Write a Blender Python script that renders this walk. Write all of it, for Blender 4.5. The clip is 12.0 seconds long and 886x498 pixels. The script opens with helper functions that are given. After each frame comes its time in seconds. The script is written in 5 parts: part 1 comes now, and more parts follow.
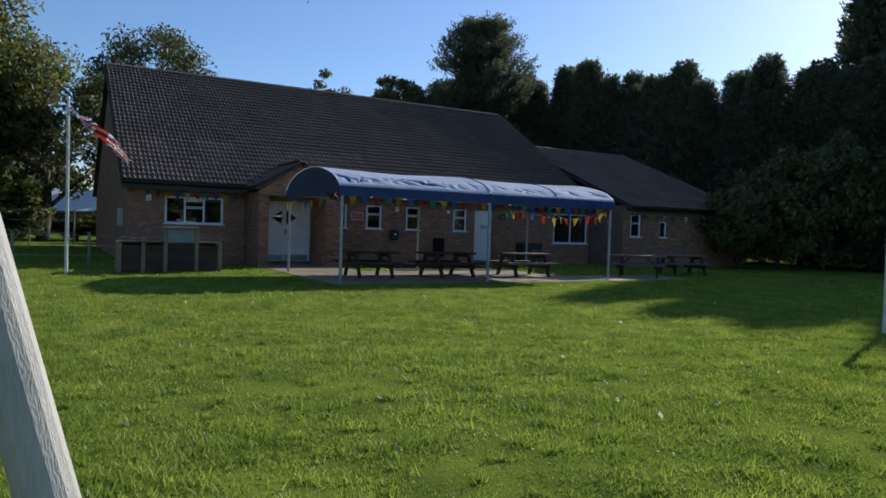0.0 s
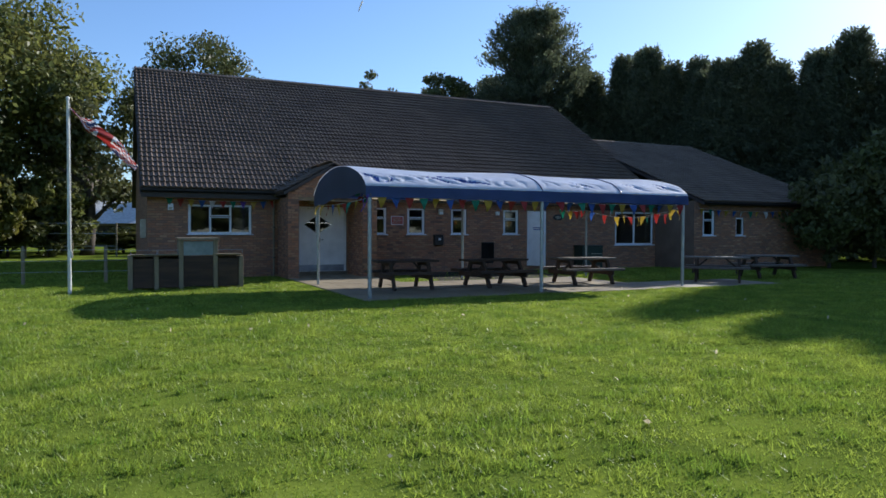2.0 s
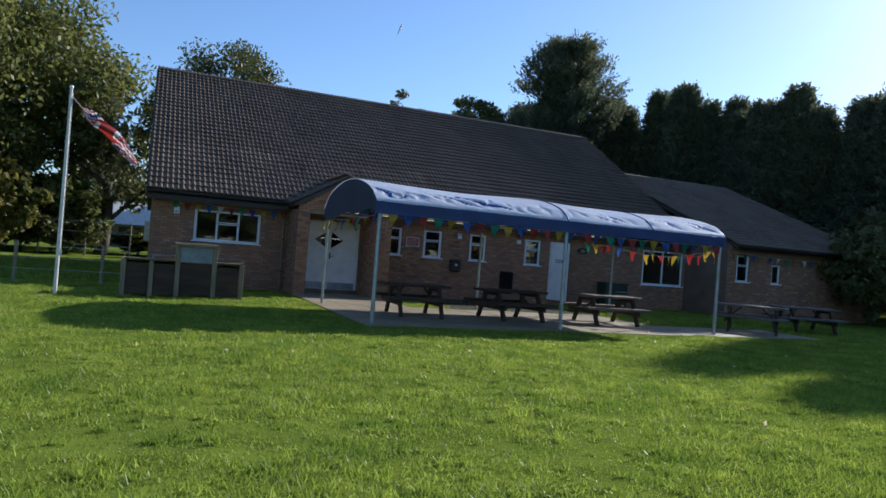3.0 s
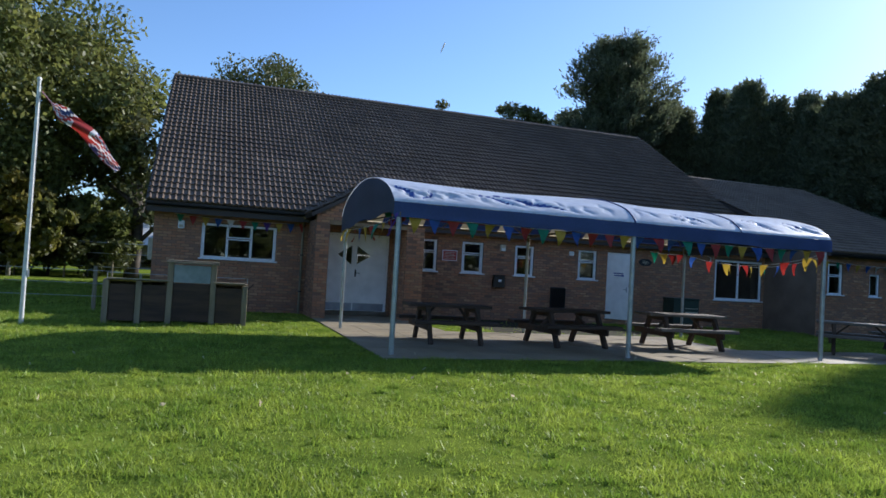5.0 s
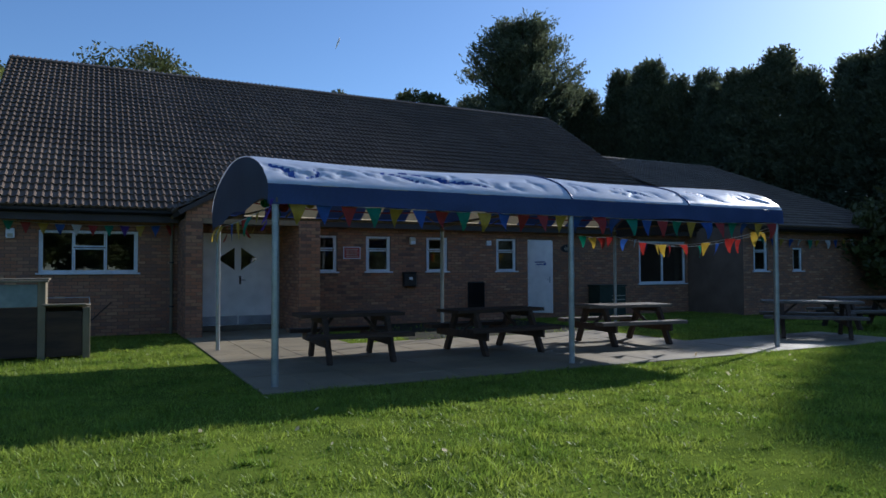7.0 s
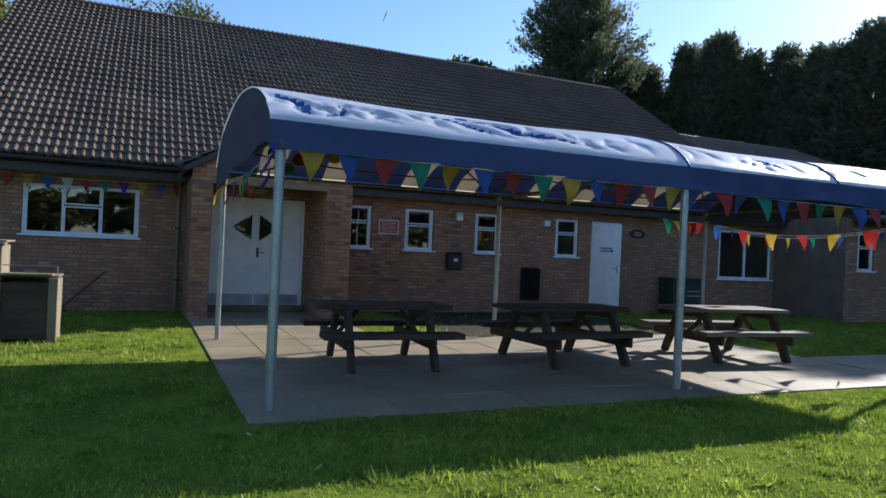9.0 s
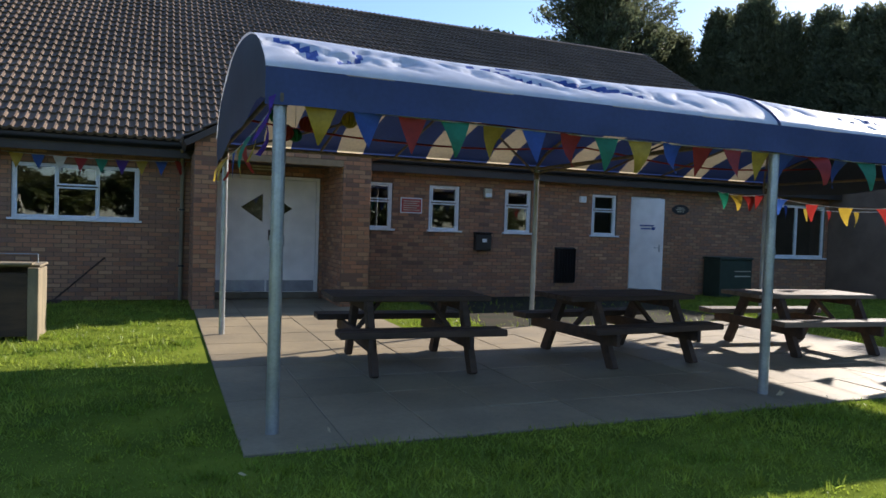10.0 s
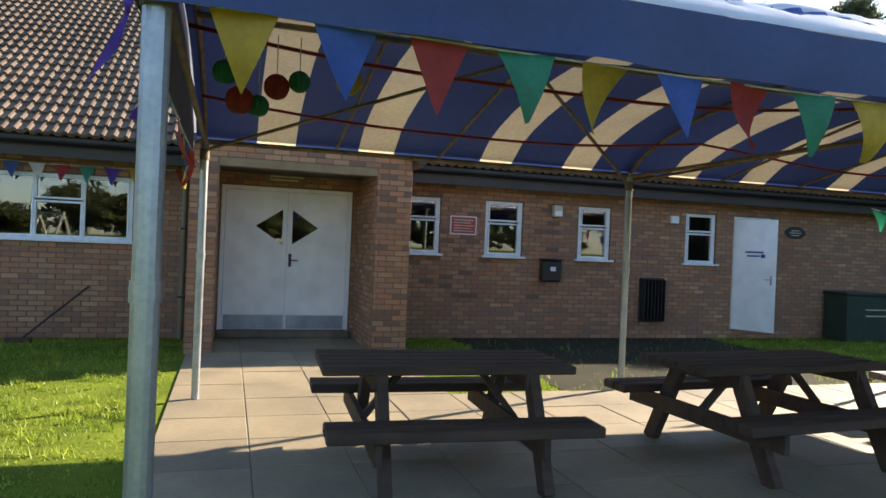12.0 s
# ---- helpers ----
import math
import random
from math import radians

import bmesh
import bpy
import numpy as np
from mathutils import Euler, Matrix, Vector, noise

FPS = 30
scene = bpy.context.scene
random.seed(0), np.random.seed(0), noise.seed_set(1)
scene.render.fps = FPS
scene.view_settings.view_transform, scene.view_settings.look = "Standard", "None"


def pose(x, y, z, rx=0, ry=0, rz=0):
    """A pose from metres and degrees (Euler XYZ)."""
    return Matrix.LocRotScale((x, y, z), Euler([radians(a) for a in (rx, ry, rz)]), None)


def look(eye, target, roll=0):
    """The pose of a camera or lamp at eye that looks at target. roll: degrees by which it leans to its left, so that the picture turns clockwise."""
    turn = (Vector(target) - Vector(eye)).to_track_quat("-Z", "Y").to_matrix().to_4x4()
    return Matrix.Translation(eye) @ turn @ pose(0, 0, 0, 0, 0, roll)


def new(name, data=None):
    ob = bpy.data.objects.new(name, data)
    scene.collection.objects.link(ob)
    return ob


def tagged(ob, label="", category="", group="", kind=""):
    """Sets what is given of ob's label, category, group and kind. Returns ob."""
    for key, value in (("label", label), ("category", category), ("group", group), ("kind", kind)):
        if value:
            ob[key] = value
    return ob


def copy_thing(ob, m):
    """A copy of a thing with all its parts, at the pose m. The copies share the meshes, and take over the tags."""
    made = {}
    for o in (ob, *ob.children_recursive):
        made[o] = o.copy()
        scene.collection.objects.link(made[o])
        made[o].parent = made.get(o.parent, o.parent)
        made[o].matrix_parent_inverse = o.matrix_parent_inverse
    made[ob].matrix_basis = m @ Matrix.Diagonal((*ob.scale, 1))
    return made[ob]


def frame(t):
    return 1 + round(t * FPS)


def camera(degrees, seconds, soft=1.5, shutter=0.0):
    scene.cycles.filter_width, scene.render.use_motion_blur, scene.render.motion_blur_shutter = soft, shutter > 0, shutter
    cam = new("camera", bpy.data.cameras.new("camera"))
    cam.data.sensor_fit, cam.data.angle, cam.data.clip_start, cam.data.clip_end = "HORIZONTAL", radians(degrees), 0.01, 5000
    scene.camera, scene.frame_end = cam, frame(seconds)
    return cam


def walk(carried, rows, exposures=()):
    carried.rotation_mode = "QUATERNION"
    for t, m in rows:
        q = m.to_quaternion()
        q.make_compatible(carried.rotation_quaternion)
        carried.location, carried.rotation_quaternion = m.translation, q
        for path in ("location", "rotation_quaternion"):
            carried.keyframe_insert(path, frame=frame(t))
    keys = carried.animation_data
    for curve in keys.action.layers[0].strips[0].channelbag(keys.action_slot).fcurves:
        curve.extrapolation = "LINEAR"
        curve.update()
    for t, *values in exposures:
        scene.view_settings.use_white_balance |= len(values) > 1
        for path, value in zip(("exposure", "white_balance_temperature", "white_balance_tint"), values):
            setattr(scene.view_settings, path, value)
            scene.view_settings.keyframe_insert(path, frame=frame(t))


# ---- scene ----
cam = camera(65.5, 12.0, soft=1.6)
PATH = [
    (0, (0.883, -0.837, 1.469), (1.879, 0.895, 1.411), 1.7),
    (0.5, (1.247, -0.321, 1.488), (2.204, 1.431, 1.362), 1.8),
    (1, (1.622, 0.073, 1.484), (2.466, 1.887, 1.46), 1.1),
    (1.5, (2.021, 0.689, 1.484), (2.81, 2.526, 1.434), 1.6),
    (2, (2.362, 1.186, 1.504), (3.212, 2.996, 1.452), 0.2),
    (2.5, (2.749, 1.687, 1.495), (3.477, 3.549, 1.432), 1.3),
    (3, (3.054, 2.241, 1.491), (3.843, 4.078, 1.51), 4.4),
    (3.2, (3.191, 2.401, 1.456), (3.973, 4.242, 1.479), 2.1),
    (4.8, (4.279, 4.543, 1.409), (4.984, 6.414, 1.381), 3.2),
    (5, (4.369, 4.77, 1.418), (5.025, 6.658, 1.48), 3.3),
    (5.5, (4.546, 5.369, 1.456), (5.266, 7.232, 1.561), 1.7),
    (6, (4.86, 5.937, 1.447), (5.639, 7.778, 1.503), 0.9),
    (6.5, (5.063, 6.527, 1.456), (5.993, 8.297, 1.518), 1.9),
    (7, (5.36, 7.122, 1.433), (6.263, 8.906, 1.493), -0.2),
    (7.2, (5.448, 7.387, 1.433), (6.324, 9.184, 1.494), 1.5),
    (8.8, (6.18, 9.373, 1.455), (7.001, 11.197, 1.432), 3.9),
    (9, (6.263, 9.598, 1.468), (7.069, 11.428, 1.465), 2.6),
    (9.5, (6.484, 10.223, 1.496), (7.164, 12.103, 1.57), 0.7),
    (10, (6.61, 10.809, 1.469), (7.366, 12.659, 1.404), 1.9),
    (10.5, (6.848, 11.392, 1.493), (7.486, 13.286, 1.548), 1.2),
    (11, (7.076, 11.99, 1.47), (7.767, 13.866, 1.511), 4.3),
    (11.5, (7.335, 12.596, 1.47), (7.991, 14.486, 1.498), 2.4),
    (12, (7.58, 13.169, 1.521), (8.172, 15.079, 1.512), 2.4),
]
EXPOSURES = [(0.0, 0.16, 5950, 13), (0.6, 0.38, 5900, 12), (2.0, 0.56, 5900, 12), (2.6, 0.5, 5900, 12), (4.8, 0.68, 5850, 12), (5.5, 0.58, 5700, 11), (7.0, 0.1, 5550, 11), (9.0, 0.8, 5950, 12), (9.5, 0.8, 6050, 13),
             (10.0, 1.05, 6500, 15), (10.5, 1.15, 6900, 16), (11.2, 1.45, 7150, 15), (12.0, 1.76, 7300, 14)]
walk(cam, [(t, look(eye, target, roll)) for t, eye, target, roll in PATH], EXPOSURES)

# ---- world and sun ----
SUN_AZ, SUN_EL = math.atan2(0.93, 0.367), radians(26.5)
world = bpy.data.worlds.new("world")
scene.world = world
world.use_nodes = True
wn, wl = world.node_tree.nodes, world.node_tree.links
sky = wn.new("ShaderNodeTexSky")
sky.sky_type = "NISHITA"
sky.sun_disc = False
sky.sun_elevation, sky.sun_rotation = SUN_EL, SUN_AZ
sky.air_density, sky.dust_density, sky.ozone_density = 1.0, 0.4, 4.5
wn["Background"].inputs["Strength"].default_value = 0.114
wl.new(sky.outputs["Color"], wn["Background"].inputs["Color"])
sun = new("sun", bpy.data.lights.new("sun", "SUN"))
sun.data.energy, sun.data.angle, sun.data.color = 4.7, radians(0.6), (1.0, 0.93, 0.82)
SUN_DIR = Vector((math.sin(SUN_AZ) * math.cos(SUN_EL), math.cos(SUN_AZ) * math.cos(SUN_EL), math.sin(SUN_EL)))
sun.matrix_world = look(SUN_DIR * 80, (0, 0, 0))


# ---- material helpers ----
def material(name, colour, rough=0.6, metal=0.0, second=None, scale=3.0, fine=40.0, bump=0.15, bump_scale=60.0,
             spread=0.0, through_light=0.0, spec=0.5, stretch=(1, 1, 1), island=0.0, span=(0.35, 0.65), turn=0.0, tones=()):
    """Base colour varied at two scales, with bump; spread varies it object by object, island piece by piece."""
    m = bpy.data.materials.new(name)
    m.use_nodes = True
    n, l = m.node_tree.nodes, m.node_tree.links
    bsdf = n["Principled BSDF"]
    tex = n.new("ShaderNodeTexCoord")
    geo = n.new("ShaderNodeNewGeometry")
    mapping = n.new("ShaderNodeMapping")
    mapping.inputs["Scale"].default_value = stretch
    if turn:
        mapping.vector_type = "TEXTURE"
        mapping.inputs["Scale"].default_value = [1 / s for s in stretch]
    mapping.inputs["Rotation"].default_value = (0, 0, radians(turn))
    l.new(geo.outputs["Position"], mapping.inputs["Vector"])
    big, small = n.new("ShaderNodeTexNoise"), n.new("ShaderNodeTexNoise")
    big.inputs["Scale"].default_value, small.inputs["Scale"].default_value = scale, fine
    big.inputs["Detail"].default_value = 4
    small.inputs["Detail"].default_value = 3
    for t in (big, small):
        l.new(mapping.outputs["Vector"], t.inputs["Vector"])
    second = second or tuple(c * 0.72 for c in colour)
    ramp = n.new("ShaderNodeMapRange")
    ramp.inputs["From Min"].default_value, ramp.inputs["From Max"].default_value = span
    l.new(big.outputs["Fac"], ramp.inputs["Value"])
    mix = n.new("ShaderNodeMix")
    mix.data_type = "RGBA"
    mix.inputs["A"].default_value, mix.inputs["B"].default_value = (*colour, 1), (*second, 1)
    l.new(ramp.outputs["Result"], mix.inputs["Factor"])
    last = mix.outputs["Result"]
    if tones:
        info, add, part_of, ramp2, blend = [n.new("ShaderNode" + k) for k in ("ObjectInfo", "Math", "Math", "ValToRGB", "Mix")]
        part_of.operation = "FRACT"
        l.new(info.outputs["Random"], add.inputs[0])
        l.new(geo.outputs["Random Per Island"], add.inputs[1])
        l.new(add.outputs["Value"], part_of.inputs[0])
        ramp2.color_ramp.interpolation = "CONSTANT"
        while len(ramp2.color_ramp.elements) < len(tones):
            ramp2.color_ramp.elements.new(0.5)
        for i, tone in enumerate(tones):
            ramp2.color_ramp.elements[i].position = i / len(tones)
            ramp2.color_ramp.elements[i].color = (*tone, 1)
        l.new(part_of.outputs["Value"], ramp2.inputs["Fac"])
        blend.data_type = "RGBA"
        blend.inputs["Factor"].default_value = 0.72
        l.new(last, blend.inputs["A"])
        l.new(ramp2.outputs["Color"], blend.inputs["B"])
        last = blend.outputs["Result"]
    grain = n.new("ShaderNodeMapRange")
    grain.inputs["To Min"].default_value, grain.inputs["To Max"].default_value = 0.78, 1.22
    l.new(small.outputs["Fac"], grain.inputs["Value"])
    hsv = n.new("ShaderNodeHueSaturation")
    l.new(last, hsv.inputs["Color"])
    value = grain.outputs["Result"]
    for amount, source in ((spread, "object"), (island, "island")):
        if amount:
            rnd = n.new("ShaderNodeMapRange")
            rnd.inputs["To Min"].default_value, rnd.inputs["To Max"].default_value = 1 - amount, 1 + amount
            if source == "object":
                info = n.new("ShaderNodeObjectInfo")
                l.new(info.outputs["Random"], rnd.inputs["Value"])
            else:
                l.new(geo.outputs["Random Per Island"], rnd.inputs["Value"])
            mul = n.new("ShaderNodeMath")
            mul.operation = "MULTIPLY"
            l.new(value, mul.inputs[0])
            l.new(rnd.outputs["Result"], mul.inputs[1])
            value = mul.outputs["Value"]
    l.new(value, hsv.inputs["Value"])
    last = hsv.outputs["Color"]
    l.new(last, bsdf.inputs["Base Color"])
    bsdf.inputs["Roughness"].default_value = rough
    bsdf.inputs["Metallic"].default_value = metal
    bsdf.inputs["Specular IOR Level"].default_value = spec
    if bump:
        bn, bp = n.new("ShaderNodeTexNoise"), n.new("ShaderNodeBump")
        bn.inputs["Scale"].default_value = bump_scale
        l.new(mapping.outputs["Vector"], bn.inputs["Vector"])
        bp.inputs["Strength"].default_value, bp.inputs["Distance"].default_value = bump, 0.01
        l.new(bn.outputs["Fac"], bp.inputs["Height"])
        l.new(bp.outputs["Normal"], bsdf.inputs["Normal"])
    if through_light:
        tr, add = n.new("ShaderNodeBsdfTranslucent"), n.new("ShaderNodeMixShader")
        l.new(last, tr.inputs["Color"])
        add.inputs["Fac"].default_value = through_light
        l.new(bsdf.outputs["BSDF"], add.inputs[1])
        l.new(tr.outputs["BSDF"], add.inputs[2])
        l.new(add.outputs["Shader"], n["Material Output"].inputs["Surface"])
    return m


def glass_material():
    m = bpy.data.materials.new("window_glass")
    m.use_nodes = True
    n, l = m.node_tree.nodes, m.node_tree.links
    n.remove(n["Principled BSDF"])
    clear, shine, mix, face = n.new("ShaderNodeBsdfTransparent"), n.new("ShaderNodeBsdfGlossy"), n.new("ShaderNodeMixShader"), n.new("ShaderNodeLayerWeight")
    steep, gain = n.new("ShaderNodeMath"), n.new("ShaderNodeMath")
    steep.operation, gain.operation = "POWER", "MULTIPLY_ADD"
    clear.inputs["Color"].default_value = (0.75, 0.8, 0.78, 1)
    shine.inputs["Roughness"].default_value = 0.01
    face.inputs["Blend"].default_value = 0.5
    steep.inputs[1].default_value = 4.0
    gain.inputs[1].default_value, gain.inputs[2].default_value = 0.8, 0.12
    l.new(face.outputs["Facing"], steep.inputs[0])
    l.new(steep.outputs["Value"], gain.inputs[0])
    l.new(gain.outputs["Value"], mix.inputs["Fac"])
    l.new(clear.outputs["BSDF"], mix.inputs[1])
    l.new(shine.outputs["BSDF"], mix.inputs[2])
    l.new(mix.outputs["Shader"], n["Material Output"].inputs["Surface"])
    return m


# Dark ground colour that stands in for shade on the grass.
SHADE_GROUND = material("shade_coloured_ground", (0.05, 0.042, 0.028), 1.0, second=(0.032, 0.036, 0.02), scale=2.5, fine=30, bump=0.6, bump_scale=30, spec=0.1)
LAWN = material("lawn_soil", (0.165, 0.21, 0.03), 1.0, second=(0.09, 0.125, 0.02), scale=1.3, fine=14.0, bump=0.5, bump_scale=25, spec=0.0)
BLADE = material("grass_blades", (0.19, 0.28, 0.034), 0.45, second=(0.32, 0.39, 0.055), scale=1.5, span=(0.38, 0.62), fine=4.0, bump=0, island=0.4, through_light=0.5, spec=0.3)
PAVING = material("paving_slab", (0.29, 0.232, 0.14), 0.64, second=(0.21, 0.17, 0.105), spec=0.65, scale=1.4, fine=30, spread=0.1, bump=0.2)
SANDBED = material("joint_sand", (0.2, 0.17, 0.12), 0.95, scale=4)
BRICK = material("brick_face", (0.41, 0.205, 0.115), 0.85, second=(0.28, 0.15, 0.09), scale=0.9, fine=55, bump=0.35, spread=0.16, island=0.16,
                 tones=((0.40, 0.18, 0.095), (0.25, 0.135, 0.085), (0.37, 0.20, 0.115), (0.17, 0.105, 0.08), (0.44, 0.255, 0.14), (0.30, 0.15, 0.09), (0.35, 0.155, 0.08)))
MORTAR = material("mortar", (0.185, 0.125, 0.087), 0.95, scale=2.0, fine=70, bump=0.3)
TILE = material("concrete_roof_tile", (0.115, 0.081, 0.054), 0.5, second=(0.155, 0.11, 0.075), scale=0.9, fine=45, bump=0.25, spread=0.15, island=0.2, spec=0.15)
UPVC = material("white_upvc", (0.78, 0.79, 0.8), 0.35, second=(0.7, 0.72, 0.74), scale=2, fine=20, bump=0.02)
DOORWHITE = material("white_door_paint", (0.86, 0.86, 0.85), 0.45, second=(0.83, 0.83, 0.82), scale=0.8, fine=3, bump=0.03)
BOARDPANE = material("grey_notice_glass", (0.2, 0.25, 0.27), 0.15, second=(0.26, 0.31, 0.33), scale=2, fine=8, bump=0.02)
KICK = material("grey_kick_plate", (0.33, 0.36, 0.42), 0.4, metal=0.6, scale=3)
BLACK = material("black_plastic", (0.02, 0.02, 0.022), 0.45, scale=4)
ROOM = material("dim_room_paint", (0.22, 0.2, 0.17), 0.9, scale=1)
SOFFIT = material("dark_fascia_paint", (0.045, 0.035, 0.03), 0.6, scale=2)
STEEL = material("galvanised_steel", (0.42, 0.45, 0.47), 0.42, metal=0.75, second=(0.32, 0.35, 0.38), scale=7, fine=50, bump=0.08)
RUST = material("weathered_steel", (0.2, 0.15, 0.11), 0.7, metal=0.3, second=(0.1, 0.085, 0.07), scale=9, fine=60)
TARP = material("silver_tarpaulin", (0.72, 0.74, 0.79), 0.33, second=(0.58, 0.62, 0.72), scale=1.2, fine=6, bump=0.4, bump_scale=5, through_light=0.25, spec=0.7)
CREASEBLUE = material("blue_crease_faces", (0.05, 0.10, 0.36), 0.4, second=(0.03, 0.07, 0.28), scale=2, fine=12, bump=0.2, through_light=0.1)
# The blue canopy cloth again, its colour darkened for shade on the ends.
ENDCLOTH = material("shade_dark_canopy_cloth", (0.025, 0.036, 0.07), 0.6, second=(0.035, 0.05, 0.09), scale=1.0, fine=30, bump=0.25, bump_scale=9)
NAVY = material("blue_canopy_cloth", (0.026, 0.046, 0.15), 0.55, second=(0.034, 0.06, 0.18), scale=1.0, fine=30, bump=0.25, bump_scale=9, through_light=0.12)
LININGBLUE = material("blue_lining_cloth", (0.022, 0.046, 0.16), 0.6, second=(0.028, 0.056, 0.19), scale=1.0, fine=30, bump=0.15, bump_scale=9, through_light=0.35)
CREAM = material("cream_canopy_cloth", (0.72, 0.62, 0.42), 0.6, second=(0.62, 0.52, 0.35), scale=1.5, fine=30, bump=0.1, through_light=0.55)
DARKWOOD = material("dark_picnic_wood", (0.075, 0.044, 0.027), 0.8, second=(0.042, 0.027, 0.018), scale=3, fine=40, bump=0.4, bump_scale=40, stretch=(0.6, 4, 4), spread=0.15)
# Paler copy of the picnic wood, sun glare put into its colour.
SUNPLANK = material("sunlit_bench_planks", (0.15, 0.115, 0.085), 0.68, second=(0.09, 0.068, 0.05), spec=0.8, scale=3, fine=40, bump=0.12, bump_scale=40, stretch=(0.6, 4, 4), spread=0.2)
PALEWOOD = material("weathered_timber", (0.27, 0.22, 0.14), 0.75, second=(0.17, 0.14, 0.09), scale=3, fine=40, bump=0.35, stretch=(3, 3, 0.5))
BARK = material("tree_bark", (0.10, 0.08, 0.06), 0.9, second=(0.05, 0.04, 0.03), scale=3, fine=20, bump=0.8, bump_scale=9)
GREYWOOD = material("bleached_round_timber", (0.5, 0.47, 0.4), 0.7, second=(0.38, 0.36, 0.31), scale=4, fine=30, bump=0.3, stretch=(4, 4, 0.6))
PALEBARK = material("pale_birch_bark", (0.4, 0.38, 0.33), 0.9, second=(0.15, 0.13, 0.1), scale=5, fine=20, bump=0.6, bump_scale=9)
POLEWHITE = material("white_pole_paint", (0.75, 0.74, 0.7), 0.4, scale=5)
LEAF = material("broad_leaves", (0.14, 0.165, 0.045), 0.5, second=(0.19, 0.19, 0.05), scale=0.3, fine=3, bump=0, island=0.4, through_light=0.5, spec=0.3)
LEAFDARK = material("oak_leaves", (0.085, 0.105, 0.03), 0.55, second=(0.12, 0.12, 0.04), scale=0.3, fine=3, bump=0, island=0.35, through_light=0.3, spec=0.4)
LEAFGOLD = material("turning_leaves", (0.2, 0.17, 0.03), 0.5, second=(0.12, 0.13, 0.03), scale=0.5, fine=3, bump=0, island=0.4, through_light=0.45, spec=0.4)
NEEDLE = material("conifer_needles", (0.10, 0.12, 0.065), 0.6, second=(0.125, 0.14, 0.075), scale=0.4, fine=3, bump=0, island=0.35, through_light=0.5, spec=0.3)
RED = material("red_cloth", (0.38, 0.035, 0.03), 0.6, scale=6, bump=0.05, through_light=0.4)
YELLOW = material("yellow_cloth", (0.55, 0.38, 0.05), 0.6, scale=6, bump=0.05, through_light=0.4)
BLUE = material("blue_cloth", (0.04, 0.11, 0.42), 0.6, scale=6, bump=0.05, through_light=0.4)
GREEN = material("green_cloth", (0.02, 0.25, 0.15), 0.6, scale=6, bump=0.05, through_light=0.4)
WHITE = material("white_cloth", (0.75, 0.75, 0.75), 0.6, scale=6, bump=0.05, through_light=0.4)
PURPLE = material("purple_cloth", (0.12, 0.05, 0.4), 0.6, scale=6, bump=0.05, through_light=0.4)
SIGNRED = material("red_sign_panel", (0.42, 0.06, 0.05), 0.5, scale=5, bump=0)
CRATEGREEN = material("dark_green_plastic", (0.03, 0.05, 0.035), 0.55, second=(0.022, 0.036, 0.026), scale=4, bump=0.1)
CREAMBOX = material("cream_plastic", (0.6, 0.55, 0.42), 0.5, scale=5, bump=0)
BROWNSIGN = material("brown_name_board", (0.25, 0.17, 0.09), 0.6, scale=5, bump=0.1)
GLASS = glass_material()


# ---- mesh helpers ----
def thing(name, label, category, at=(0, 0, 0), turn=0, group="", kind=""):
    ob = new(name)
    ob.matrix_world = pose(*at, 0, 0, turn)
    return tagged(ob, label, category, group, kind)


def to_mesh(name, bm, mat, smooth=False):
    me = bpy.data.meshes.new(name)
    bm.normal_update()
    bm.to_mesh(me)
    bm.free()
    for m in (mat if isinstance(mat, (list, tuple)) else (mat,)):
        me.materials.append(m)
    if smooth:
        me.shade_smooth()
    return me


def part(name, bm, mat, parent=None, label="", smooth=False):
    ob = new(name, to_mesh(name, bm, mat, smooth))
    if parent:
        ob.parent = parent
    if label:
        ob["label"] = label
    return ob


def structure(name, bm, mat, label="", category="", smooth=False):
    return tagged(part(name, bm, mat, None, "", smooth), label, category, "", "structure")


def box(bm, x0, x1, y0, y1, z0, z1, bevel=0.0, m=None, slot=0):
    vs = [bm.verts.new((x, y, z)) for z in (z0, z1) for y in (y0, y1) for x in (x0, x1)]
    fs = [bm.faces.new([vs[i] for i in f]) for f in ((0, 2, 3, 1), (4, 5, 7, 6), (0, 1, 5, 4), (2, 6, 7, 3), (0, 4, 6, 2), (1, 3, 7, 5))]
    for f in fs:
        f.material_index = slot
    if m is not None:
        bmesh.ops.transform(bm, matrix=m, verts=vs)
    if bevel:
        es = list({e for f in fs for e in f.edges})
        bmesh.ops.bevel(bm, geom=es, offset=bevel, segments=1, affect="EDGES")
    return bm


def tube(bm, p0, p1, r0, r1=None, n=10, slot=0):
    p0, p1, r1 = Vector(p0), Vector(p1), r0 if r1 is None else r1
    q = (p1 - p0).to_track_quat("Z", "Y")
    rings = []
    for p, r in ((p0, r0), (p1, r1)):
        rings.append([bm.verts.new(p + q @ Vector((r * math.cos(a), r * math.sin(a), 0))) for a in [2 * math.pi * i / n for i in range(n)]])
    for i in range(n):
        bm.faces.new((rings[0][i], rings[0][(i + 1) % n], rings[1][(i + 1) % n], rings[1][i])).material_index = slot
    bm.faces.new(rings[0][::-1]).material_index = slot
    bm.faces.new(rings[1]).material_index = slot
    return bm


